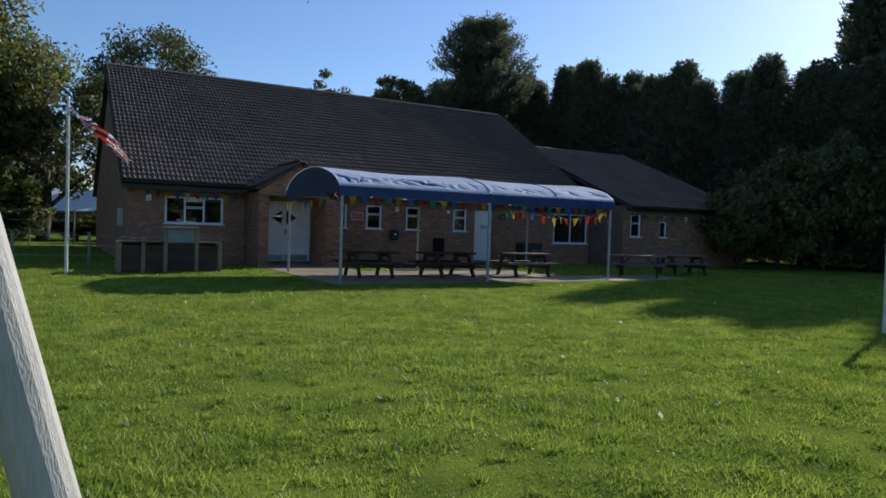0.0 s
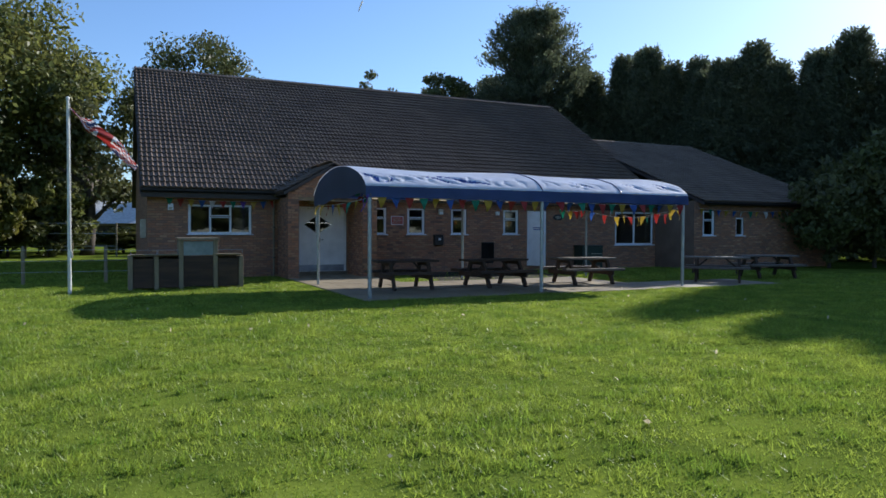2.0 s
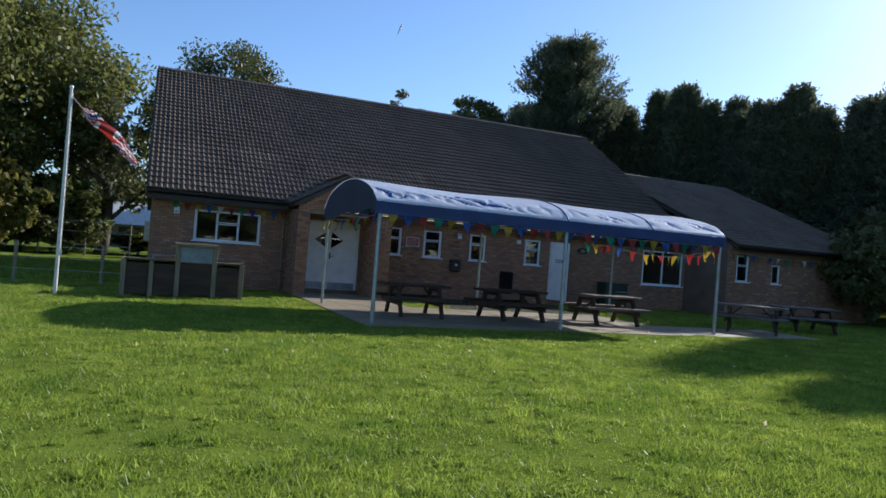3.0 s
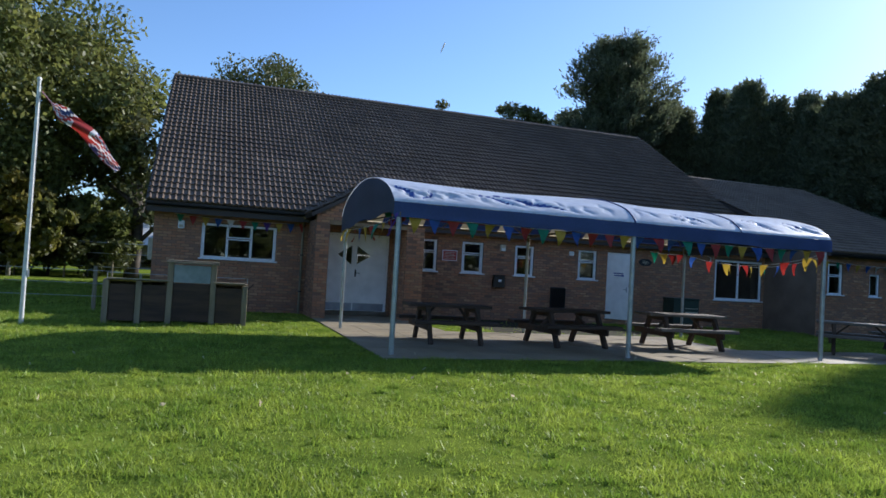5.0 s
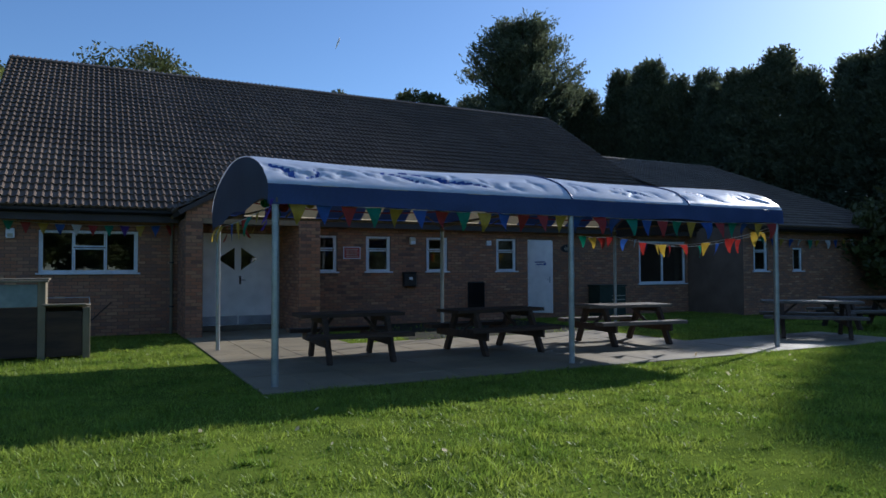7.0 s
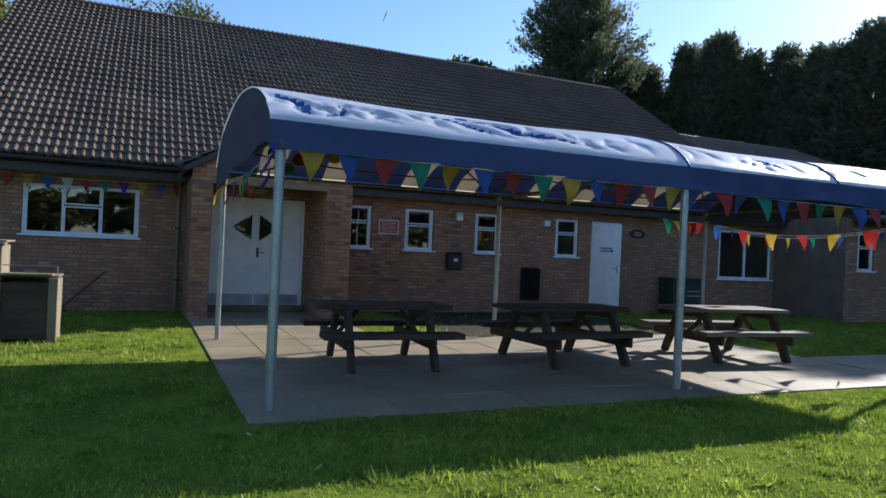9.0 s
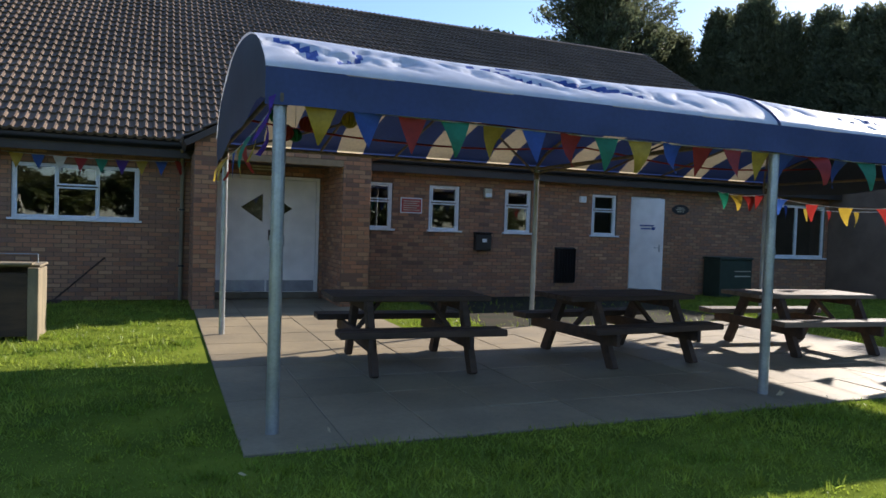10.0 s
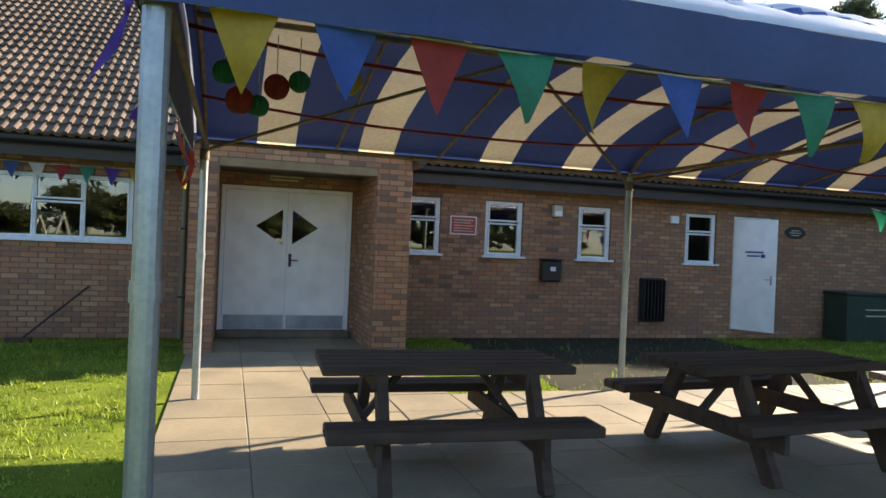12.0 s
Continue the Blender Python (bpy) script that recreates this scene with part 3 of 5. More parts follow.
part("notice", nb, BLUE, leaf, "blue lettering too small to read")
hb = bmesh.new()
box(hb, EW - 0.2, EW - 0.165, -0.03, -0.0235, 0.88, 1.05, 0.003, m=swing)
tube(hb, swing @ Vector((EW - 0.182, -0.03, 0.98)), swing @ Vector((EW - 0.182, -0.065, 0.98)), 0.008)
tube(hb, swing @ Vector((EW - 0.182, -0.062, 0.98)), swing @ Vector((EW - 0.29, -0.062, 0.98)), 0.008)
part("door_handle", hb, STEEL, leaf, "steel lever handle")

# ---- fittings on the front wall ----
sign = thing("wall_sign", "red wall sign with a white border", "sign", (11.04, WY - 0.008, 1.72))
part("border", box(bmesh.new(), 0, 0.46, -0.012, 0, 0, 0.31, 0.002), UPVC, sign)
part("panel", box(bmesh.new(), 0.02, 0.44, -0.016, -0.0125, 0.02, 0.29), SIGNRED, sign, "red panel")
tb = bmesh.new()
for i in range(5):
    box(tb, 0.06, 0.40 - 0.05 * (i % 2), -0.0185, -0.0165, 0.235 - i * 0.045, 0.25 - i * 0.045)
part("lettering", tb, CREAMBOX, sign, "pale lines of small print")

lamp = thing("bulkhead_light", "cream wall light on the brick", "light", (12.87, WY - 0.008, 2.1))
part("body", box(bmesh.new(), 0, 0.17, -0.10, 0, 0, 0.2, 0.015), CREAMBOX, lamp)
part("lens", box(bmesh.new(), 0.02, 0.15, -0.108, -0.101, 0.02, 0.1, 0.004), UPVC, lamp)
alarm = thing("alarm_box", "white alarm box on the brick", "alarm", (15.25, WY - 0.008, 2.11))
part("body", box(bmesh.new(), 0, 0.16, -0.07, 0, 0, 0.14, 0.012), UPVC, alarm)
floodlight = thing("security_sensor", "white security sensor under the eaves", "sensor", (3.71, WY - 0.008, 2.12))
part("body", box(bmesh.new(), 0, 0.16, -0.08, 0, 0, 0.21, 0.015), UPVC, floodlight)
part("lens", box(bmesh.new(), 0.03, 0.13, -0.088, -0.081, 0.03, 0.1, 0.004), CREAMBOX, floodlight)
meter = thing("post_box", "black wall box with a pale label", "box", (12.68, WY - 0.008, 0.99))
part("body", box(bmesh.new(), 0, 0.37, -0.13, 0, 0, 0.36, 0.02), BLACK, meter)
part("lid", box(bmesh.new(), -0.01, 0.38, -0.145, 0, 0.362, 0.39, 0.008), BLACK, meter)
part("label_plate", box(bmesh.new(), 0.15, 0.25, -0.134, -0.131, 0.18, 0.25), UPVC, meter, "pale label")
vent = thing("wall_heater_flue", "dark metal flue guard on the wall", "flue", (14.66, WY - 0.008, 0.3))
part("back_plate", box(bmesh.new(), 0, 0.53, -0.02, 0, 0, 0.8, 0.01), BLACK, vent)
for i in range(7):
    part("bar", box(bmesh.new(), 0.03 + i * 0.07, 0.045 + i * 0.07, -0.16, -0.021, 0.03, 0.77, 0.004), BLACK, vent)
plate = thing("oval_plaque", "dark oval name plate on the brick", "plaque", (18.11, WY - 0.008, 2.06))
bm = bmesh.new()
prism(bm, [(0.25 * math.cos(a), 0.12 * math.sin(a)) for a in [2 * math.pi * i / 24 for i in range(24)]], "y", -0.015, 0)
part("panel", bm, BLACK, plate)
bm = bmesh.new()
for i in range(3):
    box(bm, -0.14 + 0.04 * abs(i - 1), 0.14 - 0.04 * abs(i - 1), -0.0175, -0.0155, 0.035 - i * 0.045, 0.05 - i * 0.045)
part("lettering", bm, CREAMBOX, plate, "pale illegible letters")
board = thing("name_board", "brown wooden name board above the door", "sign", (8.07, WY - 0.008, 2.37))
part("panel", box(bmesh.new(), 0, 0.62, -0.025, 0, 0, 0.16, 0.006), BROWNSIGN, board)
bm = bmesh.new()
for i in range(2):
    box(bm, 0.06, 0.56 - 0.08 * i, -0.0285, -0.0255, 0.09 - i * 0.05, 0.115 - i * 0.05)
part("lettering", bm, CREAMBOX, board, "pale illegible letters")
pipe = thing("downpipe", "pale plastic downpipe beside the porch", "pipe", (6.93, WY - 0.06, 0))
bm = bmesh.new()
tube(bm, (0, 0, 0), (0, 0, 2.4), 0.035)
tube(bm, (0, 0, 2.4), (-0.02, -0.36, 2.66), 0.035)
part("pipe", bm, PALEWOOD, pipe)
for z in (0.6, 1.6):
    part("bracket", box(bmesh.new(), -0.05, 0.05, -0.04, 0.05, z, z + 0.03), BLACK, pipe)
rake = thing("leaning_broom", "wooden broom handle leaning against the wall", "broom", (4.95, WY - 0.45, 0.02))
bm = bmesh.new()
tube(bm, (0, 0, 0), (0.75, 0.42, 0.72), 0.014)
part("handle", bm, DARKWOOD, rake)
part("head", box(bmesh.new(), -0.16, 0.16, -0.03, 0.03, -0.02, 0.05, 0.01), DARKWOOD, rake)
crate = thing("storage_box", "dark green slatted storage box against the wall", "storage box", (18.86, WY - 0.6, 0.0))
part("body", box(bmesh.new(), 0, 1.0, 0, 0.55, 0, 0.9, 0.012), CRATEGREEN, crate)
part("lid", box(bmesh.new(), -0.02, 1.02, -0.025, 0.57, 0.902, 0.96, 0.012), CRATEGREEN, crate)
for z in (0.50, 0.62):
    part("pale_strip", box(bmesh.new(), 0.45, 0.95, -0.012, -0.002, z, z + 0.02), CREAMBOX, crate, "thin pale strip")
part("leg_rail", box(bmesh.new(), 0.02, 0.98, -0.012, -0.002, 0.03, 0.09), CRATEGREEN, crate)
cable = thing("meter_box", "cream meter box on the gable wall", "box", (WX0 - 0.008, 24.9, 1.25))
part("body", box(bmesh.new(), -0.16, 0, 0, 0.45, 0, 0.6, 0.015), CREAMBOX, cable)
part("door", box(bmesh.new(), -0.168, -0.161, 0.03, 0.42, 0.03, 0.57, 0.002), CREAMBOX, cable)

# ---- canopy ----
CX, CF, CB = (7.33, 11.80, 16.40), 15.55, 19.89
CTOP, CBACK, RISE = 2.44, 2.42, 0.55


def arch(t):
    return CF - 0.06 + (CB - CF + 0.12) * t, CTOP + (CBACK - CTOP) * t + RISE * math.sin(math.pi * t) ** 0.65


fold_rng = random.Random(5)
# each crease: x at the crown, drift along x, start and end up the arch, depth, half width
CREASES = [(7.3 + 9.0 * fold_rng.random() ** 1.35, fold_rng.uniform(-0.15, 0.6), fold_rng.uniform(0.0, 0.12), fold_rng.uniform(0.2, 0.5), fold_rng.uniform(0.02, 0.055), fold_rng.uniform(0.03, 0.075))
           for i in range(44)]
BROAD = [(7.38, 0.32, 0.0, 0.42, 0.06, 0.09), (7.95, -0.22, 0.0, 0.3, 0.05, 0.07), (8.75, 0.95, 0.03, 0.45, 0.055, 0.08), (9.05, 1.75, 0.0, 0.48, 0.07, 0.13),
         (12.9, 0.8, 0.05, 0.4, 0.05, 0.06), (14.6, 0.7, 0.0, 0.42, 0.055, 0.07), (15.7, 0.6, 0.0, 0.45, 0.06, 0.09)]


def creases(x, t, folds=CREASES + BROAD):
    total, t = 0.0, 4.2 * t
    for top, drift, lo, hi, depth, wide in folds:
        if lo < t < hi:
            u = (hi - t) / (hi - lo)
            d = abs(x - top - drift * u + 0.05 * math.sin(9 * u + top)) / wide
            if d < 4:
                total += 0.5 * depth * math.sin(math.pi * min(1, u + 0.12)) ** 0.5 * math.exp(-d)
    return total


def wrinkle(x, t, amount):
    rib = min(abs(x - c) for c in CX) / 2.35
    sag = -0.05 * math.sin(math.pi * min(rib, 1) / 2) * math.sin(math.pi * t)
    fold = noise.noise(Vector((x * 0.7 + 2.0 * t, t * 1.5, 1.7))) * 0.025 - creases(x, t)
    return sag + amount * max(-0.085, fold) * min(1, 40 * t, 6 * (1 - t) + 0.2)


def lift(t):
    return 0.05 + 0.05 * min(1, 14 * t, 8 * (1 - t))


def cloth_grid(xs, ts, place, slots=None):
    bm = bmesh.new()
    grid = [[bm.verts.new(place(x, t)) for t in ts] for x in xs]
    for i in range(len(xs) - 1):
        for j in range(len(ts) - 1):
            f = bm.faces.new((grid[i][j], grid[i + 1][j], grid[i + 1][j + 1], grid[i][j + 1]))
            f.material_index = slots(xs[i] + 0.01, ts[j]) if slots else 0
            f.smooth = True
    return bm


canopy = thing("canopy", "long arched blue and cream canopy on steel posts", "canopy")
x_lo, x_hi = CX[0] - 0.08, CX[2] + 0.08
STRIPES = (7.97, 8.94, 10.22, 11.17, 12.52, 13.50, 14.80, 15.77)
edges = [x_lo] + [c + d for c in STRIPES for d in (-0.18, 0.18)] + [x_hi]
stripe_of = lambda v, t: (sum(1 for e in edges if e <= v) - 1) % 2
xs = sorted(set(edges + [e + d for e, nx in zip(edges, edges[1:]) for d in ((nx - e) / 3, 2 * (nx - e) / 3)]))
ts = [i / 16 for i in range(17)]
part("striped_lining", cloth_grid(xs, ts, lambda x, t: (x, arch(t)[0], arch(t)[1] + wrinkle(x, t, 0.25)), stripe_of), [LININGBLUE, CREAM], canopy, "navy and cream striped cloth")
xs2 = [x_lo - 0.03 + (x_hi - x_lo + 0.06) * i / 420 for i in range(421)]
ts2 = [(i / 64) ** 1.7 for i in range(65)]
# Faces deep in the broad creases take the blue slot.
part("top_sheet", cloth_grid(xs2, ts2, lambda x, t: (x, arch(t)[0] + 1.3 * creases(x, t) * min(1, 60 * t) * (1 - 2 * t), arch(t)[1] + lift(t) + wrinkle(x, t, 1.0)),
                             lambda v, t: 1 if creases(v, t, BROAD) > 0.017 else 0), [TARP, CREASEBLUE], canopy, "creased silver-blue tarpaulin top")


for sx in (CX[1] - 0.02, 14.25):
    bm = bmesh.new()
    hose(bm, [(sx + 0.25 * (t - 0.2) * (sx > 13), arch(t)[0], arch(t)[1] + 0.002 + lift(t) + wrinkle(sx + 0.25 * (t - 0.2) * (sx > 13), t, 1.0)) for t in ts2], 0.016, 6)
    part("seam", bm, NAVY, canopy, "dark stitched seam")


def valance(y, z0, drop, seed):
    def place(x, t):
        w = noise.noise(Vector((x * 0.9, seed, t)))
        return (x, y + 0.015 * math.sin(x * 9) * t + 0.02 * w * t, z0 + 0.04 - (drop + 0.03 * w) * t)
    return cloth_grid(xs2, [i / 5 for i in range(6)], place)


part("front_valance", valance(CF - 0.075, CTOP, 0.24, 2.2), NAVY, canopy, "blue hanging front edge")
# End panels use the cloth with shade already in its colour.
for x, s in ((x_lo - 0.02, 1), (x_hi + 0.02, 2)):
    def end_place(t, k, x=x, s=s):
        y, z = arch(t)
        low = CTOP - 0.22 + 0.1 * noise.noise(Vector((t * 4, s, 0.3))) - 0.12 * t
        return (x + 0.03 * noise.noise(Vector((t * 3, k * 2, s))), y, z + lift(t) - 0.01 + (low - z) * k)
    part("end_panel", cloth_grid(ts, [i / 6 for i in range(7)], end_place), ENDCLOTH, canopy, "blue end cloth with its shade put into the colour")
for x in CX:
    for y, top in ((CF, CTOP), (CB, CBACK)):
        bm = tube(bmesh.new(), (x, y, -0.02), (x, y, top), 0.045 if y == CF else 0.036, n=14)
        r = 0.045 if y == CF else 0.036
        post = part("post", bm, STEEL, canopy)
        part("collar", tube(bmesh.new(), (x, y, 1.30), (x, y, 1.37), r + 0.006, n=14), STEEL, post)
        part("top_clamp", box(tube(bmesh.new(), (x, y, top - 0.2), (x, y, top - 0.1), r + 0.007, n=14), x - 0.012, x + 0.012, y - r - 0.03, y + r + 0.03, top - 0.18, top - 0.12), RUST, post)
    bm = bmesh.new()
    hose(bm, [(x, arch(i / 14)[0], arch(i / 14)[1] - 0.05) for i in range(15)], 0.022)
    part("arch_rib", bm, RUST, canopy)
    part("tie_bar", tube(bmesh.new(), (x, CF, CTOP - 0.06), (x, CB, CBACK - 0.04), 0.02, n=8), RUST, canopy)
for y, z in ((CF, CTOP - 0.04), (CB, CBACK - 0.03)):
    part("long_beam", tube(bmesh.new(), (CX[0], y, z), (CX[2], y, z), 0.024, n=8), RUST, canopy)
part("ridge_pole", tube(bmesh.new(), (CX[0], *[arch(0.5)[0], arch(0.5)[1] - 0.09]), (CX[2], arch(0.5)[0], arch(0.5)[1] - 0.09), 0.022, n=8), RUST, canopy)
for a, b in zip(CX, CX[1:]):
    mid = (a + b) / 2
    for p, q in (((a, 0.0), (mid, 0.5)), ((mid, 0.5), (b, 0.0)), ((a, 1.0), (mid, 0.5)), ((mid, 0.5), (b, 1.0)), ((mid, 0.98), (mid, 0.5)), ((a + 1.2, 0.98), (a + 1.2, 0.5))):
        P, Q = [(v[0], arch(v[1])[0], arch(v[1])[1] - 0.10) for v in (p, q)]
        part("brace", tube(bmesh.new(), P, Q, 0.016, n=8), RUST, canopy)

for y, z in ((17.02, 2.62), (18.8, 2.60)):
    rope = thing("red_rope", "taut red cord strung under the canopy", "rope", (CX[0], y, z))
    bm = bmesh.new()
    f = lambda k: ((CX[2] - CX[0]) * k / 20, 0.05 * math.sin(k), -0.14 * math.sin(math.pi * ((k / 10) % 1)))
    hose(bm, [f(i) for i in range(21)], 0.012, 6)
    part("cord", bm, RED, rope)


def pompom(at, r, mat, word):
    ob = thing("paper_pompom", word + " paper honeycomb ball hanging under the canopy", "decoration", at, group="paper balls")
    bm = bmesh.new()
    n, rows = 24, 9
    rings = []
    for j in range(rows + 1):
        a = math.pi * j / rows
        rings.append([bm.verts.new(((r if i % 2 else r * 0.86) * math.sin(a) * math.cos(2 * math.pi * i / n), (r if i % 2 else r * 0.86) * math.sin(a) * math.sin(2 * math.pi * i / n), r * math.cos(a))) for i in range(n)])
    for j in range(rows):
        for i in range(n):
            bm.faces.new((rings[j][i], rings[j + 1][i], rings[j + 1][(i + 1) % n], rings[j][(i + 1) % n]))
    bmesh.ops.remove_doubles(bm, verts=bm.verts[:], dist=0.0005)
    part("ball", bm, mat, ob)
    part("string", tube(bmesh.new(), (0, 0, r), (0, 0, 2.62 - at[2]), 0.003, n=5), WHITE, ob)


for at, r, mat, word in (((7.79, 17.0, 2.34), 0.07, RED, "red"), ((7.60, 17.0, 2.25), 0.075, RED, "red"), ((7.70, 17.06, 2.24), 0.06, GREEN, "green"),
                         ((7.91, 17.0, 2.38), 0.06, GREEN, "green"), ((8.18, 17.0, 2.41), 0.075, YELLOW, "yellow"), ((7.52, 17.0, 2.39), 0.065, GREEN, "green")):
    pompom(at, r, mat, word)

# ---- bunting ----
CLOTHS = {"y": YELLOW, "b": BLUE, "r": RED, "g": GREEN, "w": WHITE, "p": PURPLE}


def bunting(p0, p1, colours, sag=0.08, size=0.26, seed=0, blown=0.0, every=1.0, label="string of coloured triangular bunting flags"):
    p0, p1, rng = Vector(p0), Vector(p1), random.Random(seed)
    ob = thing("bunting", label, "bunting", p0, group="bunting strings")
    d = p1 - p0
    curve = lambda f: d * f + Vector((0, 0, -sag * 4 * f * (1 - f)))
    bm = bmesh.new()
    n = max(6, len(colours))
    hose(bm, [curve(i / n) for i in range(n + 1)], 0.005, 5)
    part("cord", bm, WHITE, ob)
    along = d.normalized()
    side = along.cross(Vector((0, 0, 1))).normalized()
    for i, c in enumerate(colours):
        top = curve((i + 0.5) / len(colours))
        tilt = blown + rng.uniform(-0.35, 0.35)
        down = (Vector((0, 0, -1)) * math.cos(tilt) + side * math.sin(tilt)).normalized()
        bend = down.cross(along) * rng.uniform(-0.05, 0.05)
        bm = bmesh.new()
        rows = 5
        ring = []
        for j in range(rows + 1):
            k = j / rows
            half = size * 0.46 * (1 - k) + 0.003
            mid = top + down * size * 1.12 * k + bend * math.sin(k * 3)
            ring.append([bm.verts.new(mid + along * half * s + bend * 0.4 * s) for s in (-1, 0, 1)])
        for j in range(rows):
            for k in range(2):
                bm.faces.new((ring[j][k], ring[j][k + 1], ring[j + 1][k + 1], ring[j + 1][k])).smooth = True
        part("flag", bm, CLOTHS[c], ob)
    return ob


bunting((CX[0] + 0.10, CF - 0.04, 2.26), (CX[1] + 0.29, CF - 0.04, 2.24), "ybrgybrgybrryb", 0.02, 0.235, 1)
bunting((CX[1] + 0.34, CF - 0.04, 2.24), (CX[2], CF - 0.04, 2.25), "rbgbrgybrgbyr", 0.03, 0.25, 2)
bunting((WX0 + 0.47, WY - 0.12, 2.5), (7.05, WY - 0.12, 2.47), "grybwrgpybr", 0.06, 0.22, 3, label="string of bunting flags under the eaves")
bunting((CX[2], CF + 0.1, 2.18), (CX[2] + 0.05, CB, 2.2), "yryryrb", 0.25, 0.25, 4, label="sunlit bunting across the open canopy end")
bunting((15.3, CB, 2.22), (CX[2], CB, 2.22), "gyrr", 0.05, 0.24, 5, label="bunting along the rear canopy beam")
bunting((CX[2], CF, 2.15), (20.5, WY - 0.12, 2.42), "yrbgyrybw", 0.3, 0.25, 6, label="bunting from the canopy to the wall")
bunting((23.2, EY - 0.12, 2.45), (28.5, EY - 0.12, 2.42), "ygbybwgywbyw", 0.08, 0.25, 7, label="bunting along the low wing")
bunting((CX[0] - 0.05, CF + 0.1, 2.22), (CX[0] - 0.05, CB, 2.2), "pygrybryo".replace("o", "y"), 0.05, 0.25, 8, label="bunting across the canopy end by the door")


# ---- picnic tables ----
def picnic_table(at, turn, length=1.75, planks=DARKWOOD, label="wooden picnic table with attached benches, planks dark for canopy shade"):
    ob = thing("picnic_table", label, "picnic table", at, turn, group="picnic tables")
    L = length / 2
    for i in range(5):
        y = -0.36 + i * 0.145
        part("top_plank", box(bmesh.new(), -L, L, y, y + 0.138, 0.69, 0.745, 0.008), planks, ob)
    for s in (-1, 1):
        for k in range(2):
            y = s * 0.66 - 0.14 + k * 0.145
            part("seat_plank", box(bmesh.new(), -L, L, y, y + 0.135, 0.395, 0.46, 0.008), planks, ob)
        x = s * (L - 0.33)
        part("top_bearer", box(bmesh.new(), x - 0.02, x + 0.02, -0.36, 0.36, 0.60, 0.70, 0.004), DARKWOOD, ob)
        part("seat_bearer", box(bmesh.new(), x - 0.066, x - 0.022, -0.80, 0.80, 0.27, 0.394, 0.004), DARKWOOD, ob)
        for k in (-1, 1):
            m = Matrix.Translation((x + 0.002, k * 0.46, 0.34)) @ Matrix.Rotation(k * 0.46, 4, "X")
            part("leg", box(bmesh.new(), 0, 0.07, -0.06, 0.06, -0.385, 0.385, 0.004, m=m), DARKWOOD, ob)
        P, Q = Vector((x, 0, 0.38)), Vector((s * 0.25, 0, 0.69))
        m = Matrix.Translation((P + Q) / 2) @ (Q - P).to_track_quat("X", "Z").to_matrix().to_4x4()
        part("brace", box(bmesh.new(), -0.26, 0.26, -0.03, 0.03, -0.02, 0.02, 0.003, m=m), DARKWOOD, ob)
    return ob


# Under the canopy: planks keep the dark wood to stand for shade.
picnic_table((8.99, 17.64, 0.016), -3, 1.66)
picnic_table((11.55, 17.5, 0.016), 4, 1.8)
# In the sun: same kind of table, planks coloured paler for the glare.
first = picnic_table((14.42, 17.45, 0.016), -6, 1.86, SUNPLANK, "dark wooden picnic table with planks coloured paler for sun glare")
copy_thing(first, pose(18.75, 16.55, 0.016, 0, 0, -48))
copy_thing(first, pose(21.9, 17.4, 0.0, 0, 0, -20))

# ---- notice board group ----
nb = thing("notice_board", "timber notice board with low dark boxed bays", "notice board", (3.19, 19.9, 0))
for x, h in ((-0.60, 0.86), (0, 0.86), (0.58, 1.25), (1.42, 1.25), (2.06, 0.84)):
    part("post", box(bmesh.new(), x - 0.05, x + 0.06, -0.05, 0.05, -0.05, h, 0.006), PALEWOOD, nb)
part("board_roof", box(bmesh.new(), 0.5, 1.52, -0.11, 0.09, 1.252, 1.285, 0.006), PALEWOOD, nb)
part("glazed_panel", box(bmesh.new(), 0.645, 1.365, -0.03, 0.0, 0.86, 1.22, 0.004), BOARDPANE, nb, "pale glazed notice panel")
for x, h in ((-0.65, 0.84), (-0.05, 0.84), (2.045, 0.82)):
    part("end_board", box(bmesh.new(), x + 0.004, x + 0.066, 0.053, 0.62, 0.0, h, 0.004), PALEWOOD, nb)
for x in (0.53, 1.43):
    part("end_board", box(bmesh.new(), x + 0.004, x + 0.044, 0.053, 0.62, 0.0, 1.248, 0.004), PALEWOOD, nb)
part("back_board", box(bmesh.new(), -0.65, 2.11, 0.622, 0.65, 0.0, 0.82, 0.004), PALEWOOD, nb)
for a, b, z in ((-0.65, -0.056, 0.845), (-0.05, 0.526, 0.845), (1.478, 2.12, 0.845), (0.50, 1.52, 1.289)):
    part("lid", box(bmesh.new(), a, b, 0.056 if z < 1 else 0.0, 0.66, z, z + 0.025, 0.004), PALEWOOD, nb)
part("lower_panel", box(bmesh.new(), 0.645, 1.365, -0.03, 0.0, 0.06, 0.85, 0.004), DARKWOOD, nb, "dark lower panel")
for a, b in ((-0.53, -0.06), (0.065, 0.525), (1.485, 2.005)):
    part("side_panel", box(bmesh.new(), a, b, -0.02, 0.012, 0.05, 0.78, 0.004), DARKWOOD, nb, "dark side panel")
    part("top_rail", box(bmesh.new(), a - 0.058, b + 0.058, -0.10, 0.08, 0.872, 0.9, 0.006), PALEWOOD, nb)
    bm = bmesh.new()
    for p, q in (((a - 0.05, 0, 0.895), (a - 0.05, 0, 1.0)), ((a - 0.05, 0, 1.0), (b + 0.1, 0, 1.0)), ((b + 0.1, 0, 0.895), (b + 0.1, 0, 1.0))):
        tube(bm, p, q, 0.006, n=6)
    part("wire_guard", bm, STEEL, nb)
    part("back_rail", box(bmesh.new(), a, b, 0.25, 0.29, 0.4, 0.5, 0.004), PALEWOOD, nb)

